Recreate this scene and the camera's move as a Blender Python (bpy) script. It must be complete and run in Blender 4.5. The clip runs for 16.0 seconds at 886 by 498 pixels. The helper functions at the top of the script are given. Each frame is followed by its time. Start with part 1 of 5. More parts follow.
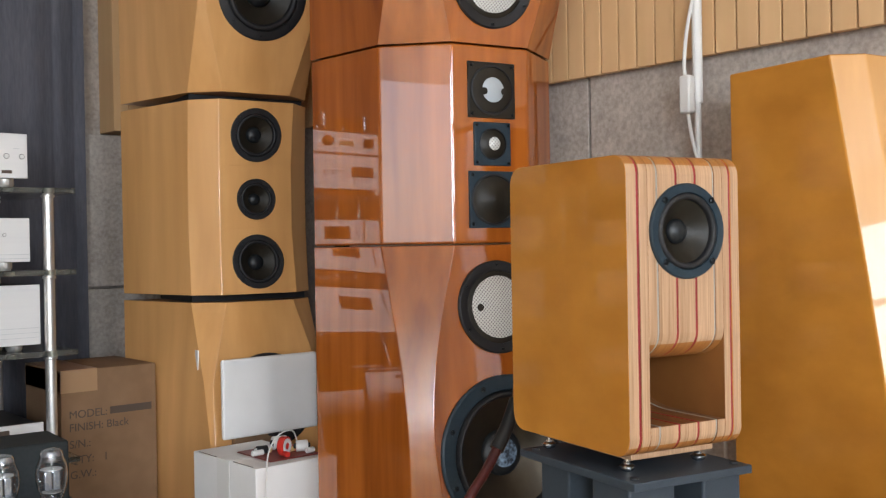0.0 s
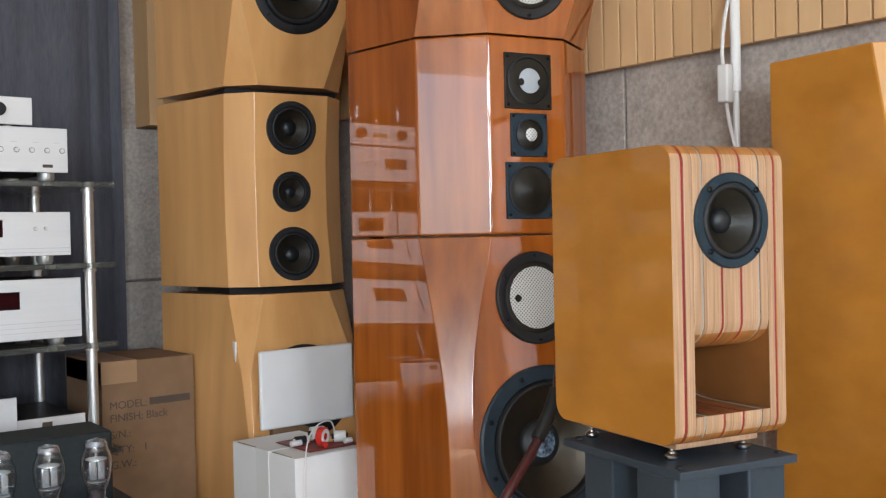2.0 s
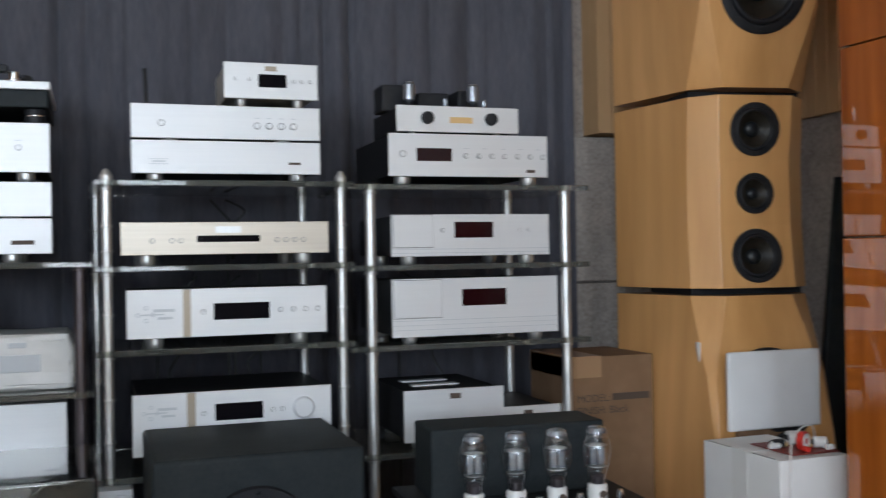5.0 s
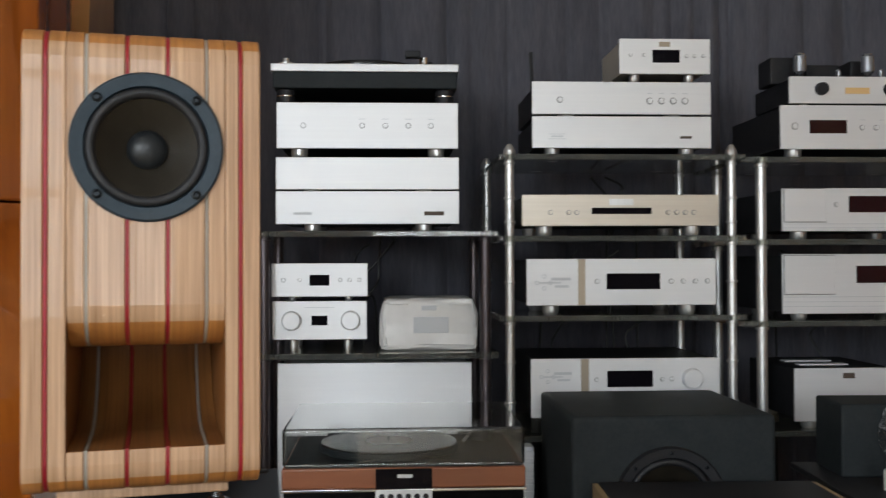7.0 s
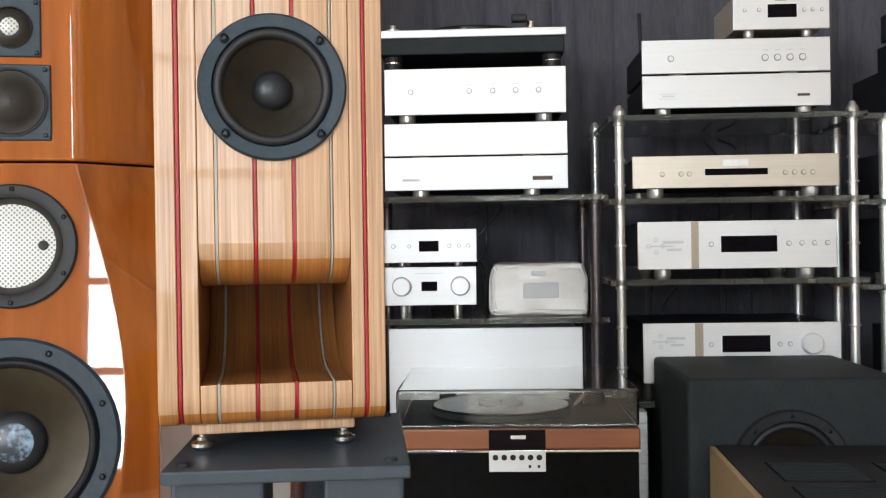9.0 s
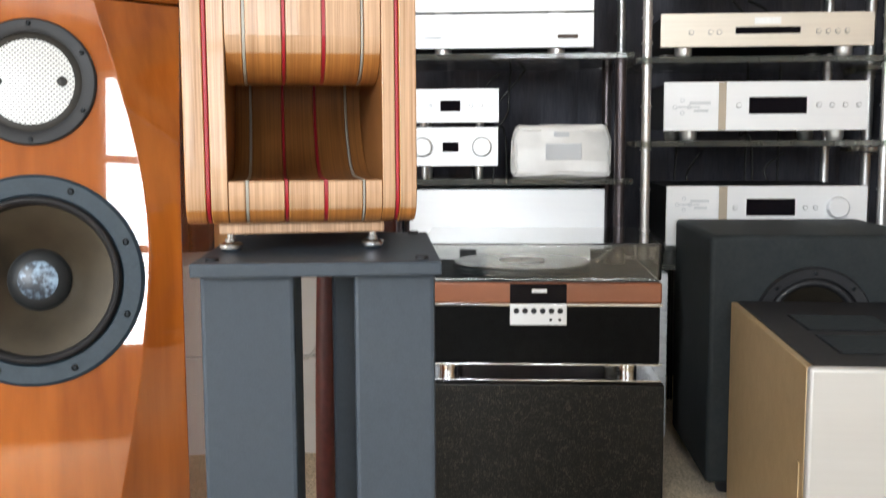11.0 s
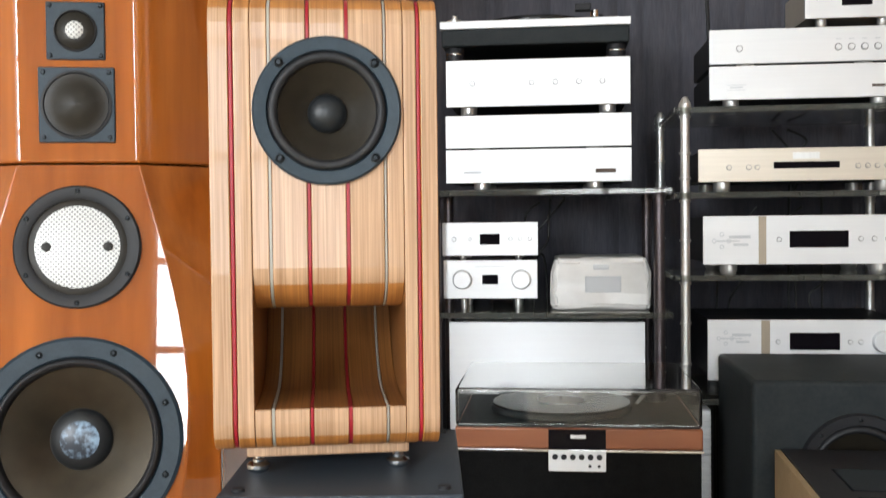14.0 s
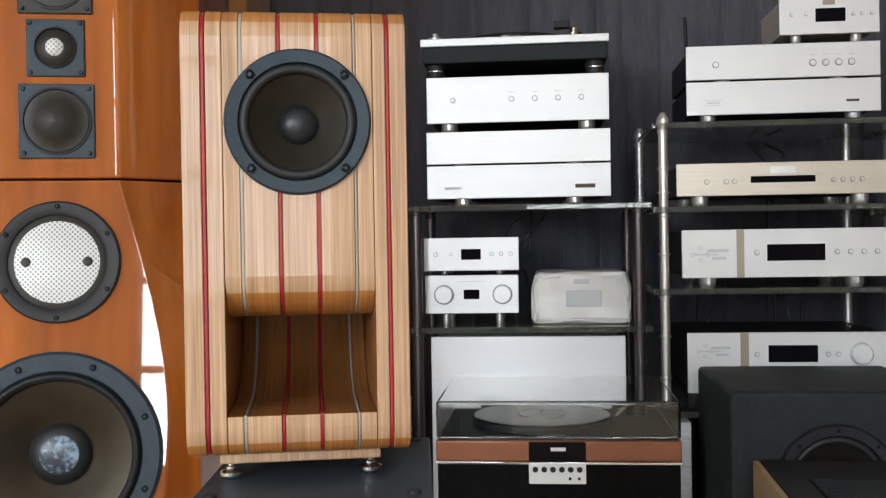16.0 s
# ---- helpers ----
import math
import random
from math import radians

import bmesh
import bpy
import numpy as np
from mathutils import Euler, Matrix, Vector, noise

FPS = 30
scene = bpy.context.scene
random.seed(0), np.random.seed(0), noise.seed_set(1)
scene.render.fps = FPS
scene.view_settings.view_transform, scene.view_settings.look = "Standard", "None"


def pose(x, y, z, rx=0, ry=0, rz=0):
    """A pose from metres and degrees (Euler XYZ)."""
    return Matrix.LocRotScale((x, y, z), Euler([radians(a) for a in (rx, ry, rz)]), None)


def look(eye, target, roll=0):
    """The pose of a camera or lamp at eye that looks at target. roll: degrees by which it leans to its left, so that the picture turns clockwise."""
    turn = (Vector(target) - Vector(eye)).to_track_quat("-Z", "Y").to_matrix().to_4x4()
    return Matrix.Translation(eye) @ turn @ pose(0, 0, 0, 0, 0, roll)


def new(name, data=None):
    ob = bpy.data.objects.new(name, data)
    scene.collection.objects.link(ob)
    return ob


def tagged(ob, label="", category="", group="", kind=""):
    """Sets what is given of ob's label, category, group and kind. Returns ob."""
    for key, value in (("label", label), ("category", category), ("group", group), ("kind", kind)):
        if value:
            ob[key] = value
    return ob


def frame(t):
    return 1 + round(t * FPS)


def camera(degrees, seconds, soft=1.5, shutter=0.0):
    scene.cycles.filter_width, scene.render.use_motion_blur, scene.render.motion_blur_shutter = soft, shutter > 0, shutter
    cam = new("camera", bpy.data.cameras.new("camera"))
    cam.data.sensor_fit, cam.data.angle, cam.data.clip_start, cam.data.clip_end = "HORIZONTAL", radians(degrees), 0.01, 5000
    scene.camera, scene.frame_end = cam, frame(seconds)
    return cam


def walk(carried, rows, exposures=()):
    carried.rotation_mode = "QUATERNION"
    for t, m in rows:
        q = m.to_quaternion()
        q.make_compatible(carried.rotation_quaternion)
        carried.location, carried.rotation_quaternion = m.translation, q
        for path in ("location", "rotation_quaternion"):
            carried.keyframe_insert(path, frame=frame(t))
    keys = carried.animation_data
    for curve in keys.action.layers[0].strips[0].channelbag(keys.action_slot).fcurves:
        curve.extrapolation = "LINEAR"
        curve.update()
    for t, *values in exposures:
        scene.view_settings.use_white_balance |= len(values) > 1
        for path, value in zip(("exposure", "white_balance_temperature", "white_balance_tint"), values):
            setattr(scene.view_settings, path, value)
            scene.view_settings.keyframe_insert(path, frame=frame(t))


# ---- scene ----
cam = camera(47.5, 16.0, soft=1.25, shutter=0.4)
PATH = [
    (0, (0.304, -0.008, 0.971), (1.607, 1.509, 0.96), -1.0),
    (0.5, (0.284, 0.0, 0.971), (1.578, 1.525, 0.959), -1.0),
    (1, (0.284, 0.0, 0.972), (1.562, 1.538, 0.959), -1.1),
    (1.5, (0.293, -0.003, 0.969), (1.565, 1.541, 0.95), -1.2),
    (2, (0.28, 0.002, 0.97), (1.543, 1.552, 0.944), -1.3),
    (2.5, (0.249, 0.013, 0.968), (1.497, 1.576, 0.939), -1.2),
    (3, (0.216, 0.024, 0.97), (1.428, 1.614, 0.937), -1.2),
    (3.5, (0.178, 0.04, 0.967), (1.331, 1.674, 0.938), -1.0),
    (4, (0.098, 0.073, 0.958), (1.112, 1.796, 0.943), -1.0),
    (4.5, (0.042, 0.101, 0.957), (0.894, 1.91, 0.95), -0.9),
    (4.6, (0.02, 0.1, 0.956), (0.844, 1.922, 0.952), -1.0),
    (5, (0.002, 0.096, 0.942), (0.652, 1.987, 0.957), -1.0),
    (5.2, (-0.011, 0.091, 0.926), (0.56, 2.008, 0.951), -1.0),
    (7.3, (-0.296, 0.092, 0.85), (-0.249, 2.092, 0.872), -0.2),
    (7.5, (-0.298, 0.093, 0.843), (-0.29, 2.093, 0.846), -0.2),
    (7.7, (-0.307, 0.074, 0.851), (-0.321, 2.074, 0.83), -0.1),
    (8, (-0.3, 0.097, 0.836), (-0.344, 2.097, 0.815), -0.3),
    (10.3, (-0.303, 0.097, 0.809), (-0.409, 2.094, 0.826), -0.8),
    (10.5, (-0.307, 0.102, 0.789), (-0.416, 2.099, 0.741), -0.7),
    (11, (-0.317, 0.114, 0.739), (-0.439, 2.099, 0.524), -0.3),
    (11.5, (-0.317, 0.119, 0.704), (-0.458, 2.083, 0.352), -0.1),
    (12, (-0.321, 0.12, 0.683), (-0.475, 2.066, 0.246), 0.1),
    (12.5, (-0.32, 0.116, 0.694), (-0.488, 2.059, 0.248), 0.2),
    (13, (-0.321, 0.116, 0.722), (-0.498, 2.075, 0.358), 0.1),
    (13.5, (-0.306, 0.116, 0.807), (-0.512, 2.098, 0.638), -0.2),
    (14, (-0.293, 0.111, 0.866), (-0.511, 2.098, 0.814), -0.6),
    (14.5, (-0.277, 0.102, 0.884), (-0.502, 2.089, 0.895), -1.1),
    (15, (-0.274, 0.091, 0.877), (-0.494, 2.079, 0.889), -1.1),
    (15.5, (-0.276, 0.095, 0.865), (-0.483, 2.084, 0.868), -1.0),
    (16, (-0.275, 0.097, 0.856), (-0.469, 2.088, 0.842), -0.9),
]
# the clip's camera brightens, darkens and tints its picture on the way: seconds, stops, kelvin, tint
EXPOSURES = [(0, 0.16, 6350, 11), (3.5, 0.13, 5950, 9), (4.0, 0.12, 5930, 9), (4.5, -0.08, 5900, 9), (5.2, -0.38, 5850, 9), (7.4, -0.6, 6500, 10), (8.2, -0.02, 6500, 10), (10.3, -0.07, 6500, 10), (10.8, 0.13, 6500, 10), (11.5, 0.45, 6400, 10), (12.5, 0.28, 6400, 10), (13.3, 0.53, 6400, 10), (13.8, 0.28, 6500, 10), (14.1, -0.02, 6500, 10), (14.5, -0.59, 6500, 10), (15.2, -0.69, 6450, 10), (16, -0.27, 6450, 10)]
walk(cam, [(t, look(eye, target, roll)) for t, eye, target, roll in PATH], EXPOSURES)

# world and daylight
world = bpy.data.worlds.new("world")
scene.world = world
world.use_nodes = True
sky = world.node_tree.nodes.new("ShaderNodeTexSky")
sky.sky_type, sky.sun_disc = "NISHITA", False
sky.sun_elevation, sky.sun_rotation = radians(40), radians(150)
world.node_tree.links.new(sky.outputs[0], world.node_tree.nodes["Background"].inputs[0])
world.node_tree.nodes["Background"].inputs[1].default_value = 0.12

ROOM = dict(x0=-3.4, x1=2.2, y0=-3.6, y1=3.32, z1=2.75)


def window_light(name, m, w, h, power, colour):
    """Sky light through a window's opening."""
    lamp = bpy.data.lights.new(name, "AREA")
    lamp.shape, lamp.size, lamp.size_y, lamp.energy, lamp.color = "RECTANGLE", w, h, power, colour
    ob = new(name, lamp)
    ob.matrix_world = m
    return ob


DAY = (0.88, 0.945, 1.0)
window_light("daylight_south", look((0.15, -3.66, 1.5), (0.15, 0, 1.5)), 1.2, 1.9, 102, DAY)
window_light("daylight_south_west", look((-2.35, -3.66, 1.7), (-2.35, 0, 1.7)), 1.5, 1.5, 235, DAY)
window_light("daylight_west", look((-3.46, -1.45, 1.3), (0, -1.45, 1.3)), 1.3, 2.0, 16, DAY)


# ---------------------------------------------------------------- materials
def mat(name, colour, rough=0.5, metal=0.0, coat=0.0, spec=0.5, trans=0.0, ior=1.45, sheen=0.0):
    m = bpy.data.materials.new(name)
    m.use_nodes = True
    b = m.node_tree.nodes["Principled BSDF"]
    b.inputs["Base Color"].default_value = (*colour, 1)
    b.inputs["Roughness"].default_value = rough
    b.inputs["Metallic"].default_value = metal
    b.inputs["Coat Weight"].default_value = coat
    b.inputs["Coat Roughness"].default_value = 0.02
    b.inputs["Specular IOR Level"].default_value = spec
    b.inputs["Transmission Weight"].default_value = trans
    b.inputs["IOR"].default_value = ior
    b.inputs["Sheen Weight"].default_value = sheen
    return m


def textured(m, stretch, scale, dark, light, detail=6, bump=0.0, fine=0.0, rough_var=0.0, lo=0.3, hi=0.7, broad=0.5):
    """Two scales of noise between two colours along an object's own axes, with fine relief."""
    nt = m.node_tree
    n, link = nt.nodes, nt.links.new
    b = n["Principled BSDF"]
    co = n.new("ShaderNodeTexCoord")
    mp = n.new("ShaderNodeMapping")
    mp.inputs["Scale"].default_value = stretch
    link(co.outputs["Object"], mp.inputs["Vector"])
    info = n.new("ShaderNodeObjectInfo")
    add = n.new("ShaderNodeVectorMath")
    mul = n.new("ShaderNodeVectorMath")
    mul.operation = "SCALE"
    link(info.outputs["Random"], mul.inputs["Scale"])
    mul.inputs[0].default_value = (7, 5, 9)
    link(mp.outputs[0], add.inputs[0])
    link(mul.outputs[0], add.inputs[1])
    a = n.new("ShaderNodeTexNoise")
    a.inputs["Scale"].default_value, a.inputs["Detail"].default_value = scale, detail
    c = n.new("ShaderNodeTexNoise")
    c.inputs["Scale"].default_value, c.inputs["Detail"].default_value = scale * 0.17, 3
    link(add.outputs[0], a.inputs["Vector"])
    link(add.outputs[0], c.inputs["Vector"])
    mix = n.new("ShaderNodeMath")
    mix.operation = "MULTIPLY_ADD"
    half = n.new("ShaderNodeMath")
    half.operation = "MULTIPLY"
    half.inputs[1].default_value = 1.0 - broad
    link(a.outputs[0], half.inputs[0])
    link(c.outputs[0], mix.inputs[0])
    mix.inputs[1].default_value = broad
    link(half.outputs[0], mix.inputs[2])
    ramp = n.new("ShaderNodeValToRGB")
    ramp.color_ramp.elements[0].position, ramp.color_ramp.elements[0].color = lo, (*dark, 1)
    ramp.color_ramp.elements[1].position, ramp.color_ramp.elements[1].color = hi, (*light, 1)
    link(mix.outputs[0], ramp.inputs[0])
    link(ramp.outputs[0], b.inputs["Base Color"])
    if bump:
        bm_ = n.new("ShaderNodeBump")
        bm_.inputs["Strength"].default_value, bm_.inputs["Distance"].default_value = bump, 0.002
        link(a.outputs[0], bm_.inputs["Height"])
        link(bm_.outputs[0], b.inputs["Normal"])
    if rough_var:
        r = n.new("ShaderNodeMapRange")
        r.inputs["To Min"].default_value = b.inputs["Roughness"].default_value - rough_var
        r.inputs["To Max"].default_value = b.inputs["Roughness"].default_value + rough_var
        link(c.outputs[0], r.inputs[0])
        link(r.outputs[0], b.inputs["Roughness"])
    return m


CHERRY = textured(mat("cherry_lacquer", (0.4, 0.12, 0.03), 0.4, coat=1.0, spec=0.05), (9, 9, 0.7), 3.0, (0.18, 0.036, 0.004), (0.53, 0.150, 0.019), bump=0.03, lo=0.27, hi=0.70)
CHERRY.node_tree.nodes["Principled BSDF"].inputs["Coat IOR"].default_value = 1.88
BLOND = textured(mat("blond_veneer", (0.5, 0.3, 0.12), 0.30, coat=0.8, spec=0.5), (6, 6, 0.6), 3.0, (0.57, 0.285, 0.090), (0.79, 0.435, 0.170), bump=0.05)
HONEY = textured(mat("honey_veneer", (0.5, 0.24, 0.05), 0.42, coat=0.2, spec=0.2), (2.5, 2.5, 4), 3.5, (0.34, 0.125, 0.012), (0.66, 0.285, 0.042), bump=0.03, broad=0.62)
PLY = textured(mat("ply_edge", (0.5, 0.3, 0.12), 0.45, coat=0.25), (130, 1.5, 2.0), 4.0, (0.29, 0.155, 0.076), (0.60, 0.385, 0.235), detail=9, bump=0.12, broad=0.35)
# golden ply: warm glancing light on curved faces in its colour, horn stain too
PLY_GOLD = textured(mat("ply_glance_and_stain", (0.5, 0.28, 0.07), 0.45, coat=0.25), (130, 1.5, 2.0), 4.0, (0.25, 0.092, 0.022), (0.48, 0.200, 0.050), detail=9, bump=0.10, broad=0.35)
# darker copy of the ply: shade of the deep horn put into its colour
PLY_SHADED = textured(mat("ply_throat_shaded", (0.25, 0.1, 0.03), 0.5, coat=0.15), (130, 1.5, 2.0), 4.0, (0.15, 0.055, 0.014), (0.32, 0.130, 0.034), detail=9, bump=0.10, broad=0.35)
RED_STRIP = textured(mat("red_strip", (0.35, 0.02, 0.03), 0.4), (5, 5, 2), 4, (0.24, 0.008, 0.016), (0.36, 0.014, 0.026))
GREY_STRIP = textured(mat("grey_strip", (0.4, 0.38, 0.34), 0.45), (5, 5, 2), 4, (0.3, 0.28, 0.24), (0.45, 0.43, 0.38))
TURN_WOOD = textured(mat("plinth_wood", (0.25, 0.08, 0.03), 0.4, coat=0.3), (1, 8, 8), 3, (0.20, 0.06, 0.022), (0.34, 0.115, 0.045))
RADIO_WOOD = textured(mat("radio_wood", (0.35, 0.13, 0.04), 0.4, coat=0.4), (1.2, 9, 9), 3, (0.27, 0.085, 0.025), (0.45, 0.17, 0.05))
CLAD = textured(mat("wall_cladding_wood", (0.5, 0.3, 0.13), 0.55), (6, 6, 0.5), 3, (0.60, 0.37, 0.18), (0.74, 0.49, 0.26), bump=0.05)
FELT = textured(mat("felt_panel", (0.3, 0.27, 0.24), 0.95, spec=0.1), (1, 1, 1), 90, (0.30, 0.26, 0.225), (0.56, 0.50, 0.45), bump=0.3, broad=0.35)
PAINT = textured(mat("wall_paint", (0.75, 0.72, 0.68), 0.8), (1, 1, 1), 40, (0.68, 0.65, 0.61), (0.78, 0.75, 0.71), bump=0.1)
CEIL = textured(mat("ceiling_paint", (0.8, 0.79, 0.76), 0.9), (1, 1, 1), 30, (0.72, 0.71, 0.68), (0.8, 0.79, 0.77))
CARPET = textured(mat("carpet", (0.4, 0.35, 0.28), 1.0, spec=0.05, sheen=0.2), (1, 1, 1), 170, (0.40, 0.315, 0.205), (0.82, 0.68, 0.48), detail=4, bump=0.8, lo=0.36, hi=0.64, broad=0.2)
CURTAIN = textured(mat("curtain_cloth", (0.06, 0.06, 0.08), 0.9, spec=0.1, sheen=0.1), (30, 30, 4), 6, (0.072, 0.072, 0.087), (0.120, 0.119, 0.139), bump=0.1)
SILVER = textured(mat("brushed_silver", (0.72, 0.72, 0.71), 0.45, metal=0.35), (0.8, 30, 30), 5, (0.725, 0.73, 0.74), (0.765, 0.77, 0.775), bump=0.02)
CHAMPAGNE = textured(mat("champagne_metal", (0.6, 0.5, 0.38), 0.4, metal=0.5), (0.8, 30, 30), 5, (0.58, 0.52, 0.44), (0.66, 0.60, 0.51), bump=0.02)
GOLDSIDE = textured(mat("gold_side", (0.5, 0.36, 0.2), 0.5, metal=0.3), (1, 1, 1), 200, (0.46, 0.33, 0.18), (0.54, 0.40, 0.23))
SATIN = textured(mat("satin_champagne_silver", (0.58, 0.56, 0.53), 0.5, metal=0.35), (0.8, 30, 30), 5, (0.525, 0.51, 0.485), (0.555, 0.54, 0.515), bump=0.01)
GOLDBAND = mat("bronze_band", (0.36, 0.30, 0.23), 0.4, metal=0.5)
BLACKMETAL = textured(mat("black_metal", (0.015, 0.015, 0.017), 0.5, spec=0.3), (1, 1, 1), 60, (0.012, 0.012, 0.014), (0.024, 0.024, 0.026), bump=0.05)
SUBBLACK = textured(mat("matt_black_paint", (0.02, 0.02, 0.022), 0.6, spec=0.22), (1, 1, 1), 120, (0.016, 0.020, 0.022), (0.027, 0.032, 0.034), bump=0.15)
CLOTH = textured(mat("black_cloth", (0.006, 0.006, 0.006), 0.9, spec=0.1), (1, 1, 1), 300, (0.004, 0.004, 0.004), (0.008, 0.008, 0.008), bump=0.2)
STANDGREY = textured(mat("charcoal_powder_coat", (0.05, 0.06, 0.07), 0.5, spec=0.3), (1, 1, 1), 700, (0.036, 0.047, 0.060), (0.049, 0.062, 0.078), bump=0.06, broad=0.3)
RUBBER = mat("rubber_surround", (0.014, 0.014, 0.016), 0.55)
FRAME_GREY = textured(mat("driver_frame", (0.03, 0.038, 0.046), 0.45, spec=0.35), (1, 1, 1), 200, (0.013, 0.025, 0.036), (0.023, 0.040, 0.055), bump=0.1)
CONE = textured(mat("paper_cone", (0.025, 0.024, 0.023), 0.42, spec=0.35), (1, 1, 1), 50, (0.012, 0.010, 0.007), (0.024, 0.019, 0.013), bump=0.1)
CONE_GLOSS = textured(mat("dark_cone", (0.09, 0.075, 0.055), 0.36, metal=0.75), (1, 1, 1), 30, (0.046, 0.038, 0.028), (0.074, 0.060, 0.043), bump=0.03)
DUST = mat("dust_cap", (0.012, 0.014, 0.016), 0.38)
DUST_CHIP = textured(mat("mottled_dust_cap", (0.2, 0.25, 0.3), 0.3), (1, 1, 1), 120, (0.02, 0.028, 0.042), (0.26, 0.37, 0.50), lo=0.45, hi=0.62)
CHROME = mat("chrome", (0.75, 0.75, 0.76), 0.15, metal=1.0)
STEEL = textured(mat("brushed_steel", (0.6, 0.6, 0.6), 0.38, metal=0.85), (30, 30, 1), 5, (0.58, 0.58, 0.57), (0.72, 0.72, 0.71))
STEEL_DARK = mat("dark_gap_and_shadow", (0.22, 0.22, 0.22), 0.4, metal=0.6)
VALVE_GLASS = mat("silvered_valve_glass", (0.30, 0.32, 0.35), 0.14, metal=0.7)
BRONZE_POST = mat("dark_post", (0.10, 0.085, 0.09), 0.3, metal=0.8)
DISPLAY = mat("display_glass", (0.006, 0.005, 0.007), 0.1, spec=0.12)
DISPLAY_RED = mat("red_display_glass", (0.02, 0.004, 0.005), 0.08, spec=0.25)
SMOKE = mat("smoked_acrylic", (0.58, 0.60, 0.54), 0.03, trans=0.9, ior=1.45)
CLEAR = mat("clear_acrylic", (0.70, 0.70, 0.68), 0.03, trans=1.0, ior=1.45)
GLASSBULB = mat("bulb_glass", (0.96, 0.97, 0.98), 0.01, trans=1.0, ior=1.45)
WHITE = textured(mat("white_card", (0.78, 0.77, 0.76), 0.7), (1, 1, 1), 12, (0.78, 0.77, 0.76), (0.86, 0.85, 0.84))
WHITEPLAST = mat("white_plastic", (0.75, 0.74, 0.72), 0.4)
WRAP = textured(mat("plastic_wrap", (0.72, 0.71, 0.70), 0.4, coat=0.25), (1, 1, 1), 25, (0.64, 0.63, 0.61), (0.78, 0.77, 0.75), bump=0.4)
# chosen dark for the unseen south walls, to dull their reflection in the lacquer
DIM_WALL = textured(mat("unseen_dim_wall", (0.3, 0.27, 0.24), 0.85), (1, 1, 1), 40, (0.26, 0.23, 0.20), (0.33, 0.30, 0.27), bump=0.1)
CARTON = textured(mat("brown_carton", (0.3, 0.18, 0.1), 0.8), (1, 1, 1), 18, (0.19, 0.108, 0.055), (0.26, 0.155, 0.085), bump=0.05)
TAPE = mat("packing_tape", (0.36, 0.22, 0.12), 0.3)
INK = mat("dark_ink", (0.085, 0.06, 0.045), 0.7)
PRINT = mat("grey_print", (0.56, 0.58, 0.60), 0.5)
GRANITE = textured(mat("speckled_black_stone", (0.03, 0.028, 0.025), 0.45, spec=0.25), (1, 1, 1), 380, (0.007, 0.006, 0.0045), (0.075, 0.063, 0.045), detail=2, bump=0.3, lo=0.52, hi=0.80, broad=0.3)
REDPART = mat("red_plastic", (0.55, 0.03, 0.02), 0.4)
PCB = mat("red_board", (0.2, 0.03, 0.02), 0.5)
CABLE_RED = textured(mat("dark_red_cable", (0.10, 0.015, 0.012), 0.4), (1, 1, 1), 150, (0.035, 0.007, 0.006), (0.085, 0.013, 0.010), bump=0.3)
CABLE_BLACK = mat("black_cable", (0.012, 0.012, 0.012), 0.45)
CABLE_WHITE = mat("white_cable", (0.7, 0.69, 0.67), 0.45)
VINYL = mat("black_vinyl", (0.012, 0.012, 0.013), 0.2)
SCREW = mat("dark_steel", (0.018, 0.021, 0.024), 0.35, metal=0.8)
AMBER = mat("amber_plate", (0.75, 0.5, 0.22), 0.4)
BLUEGREY = mat("pale_dial", (0.55, 0.66, 0.70), 0.4)


def mesh_material():
    """Pierced metal: small dark holes in a bright sheet."""
    m = mat("pierced_sheet", (0.7, 0.7, 0.7), 0.4, metal=0.1)
    n, link = m.node_tree.nodes, m.node_tree.links.new
    co = n.new("ShaderNodeTexCoord")
    v = n.new("ShaderNodeTexVoronoi")
    v.inputs["Scale"].default_value, v.inputs["Randomness"].default_value = 175, 0.0
    mp = n.new("ShaderNodeMapping")
    mp.inputs["Rotation"].default_value = (0, radians(45), 0)
    mp.inputs["Scale"].default_value = (1, 0.05, 1)
    link(co.outputs["Object"], mp.inputs["Vector"])
    link(mp.outputs[0], v.inputs["Vector"])
    r = n.new("ShaderNodeValToRGB")
    r.color_ramp.elements[0].position, r.color_ramp.elements[0].color = 0.26, (0.22, 0.22, 0.22, 1)
    r.color_ramp.elements[1].position, r.color_ramp.elements[1].color = 0.38, (0.66, 0.66, 0.64, 1)
    link(v.outputs["Distance"], r.inputs[0])
    link(r.outputs[0], n["Principled BSDF"].inputs["Base Color"])
    return m


PIERCED = mesh_material()


# ---------------------------------------------------------------- mesh helpers
def finish(bm, name, material, smooth=None):
    me = bpy.data.meshes.new(name)
    bmesh.ops.recalc_face_normals(bm, faces=bm.faces)
    if smooth is not None:
        for f in bm.faces:
            f.smooth = True
        for f in bm.faces:
            if max(abs(c) for c in f.normal) > 0.9999:
                f.smooth = False
        for e in bm.edges:
            e.smooth = len(e.link_faces) != 2 or e.calc_face_angle(3) < radians(smooth)
    bm.to_mesh(me)
    bm.free()
    for m_ in material if isinstance(material, (list, tuple)) else [material]:
        me.materials.append(m_)
    return me


def part(name, bm, material, parent=None, label="", smooth=35):
    ob = new(name, finish(bm, name, material, smooth))
    if parent is not None:
        ob.parent = parent
    if label:
        ob["label"] = label
    return ob


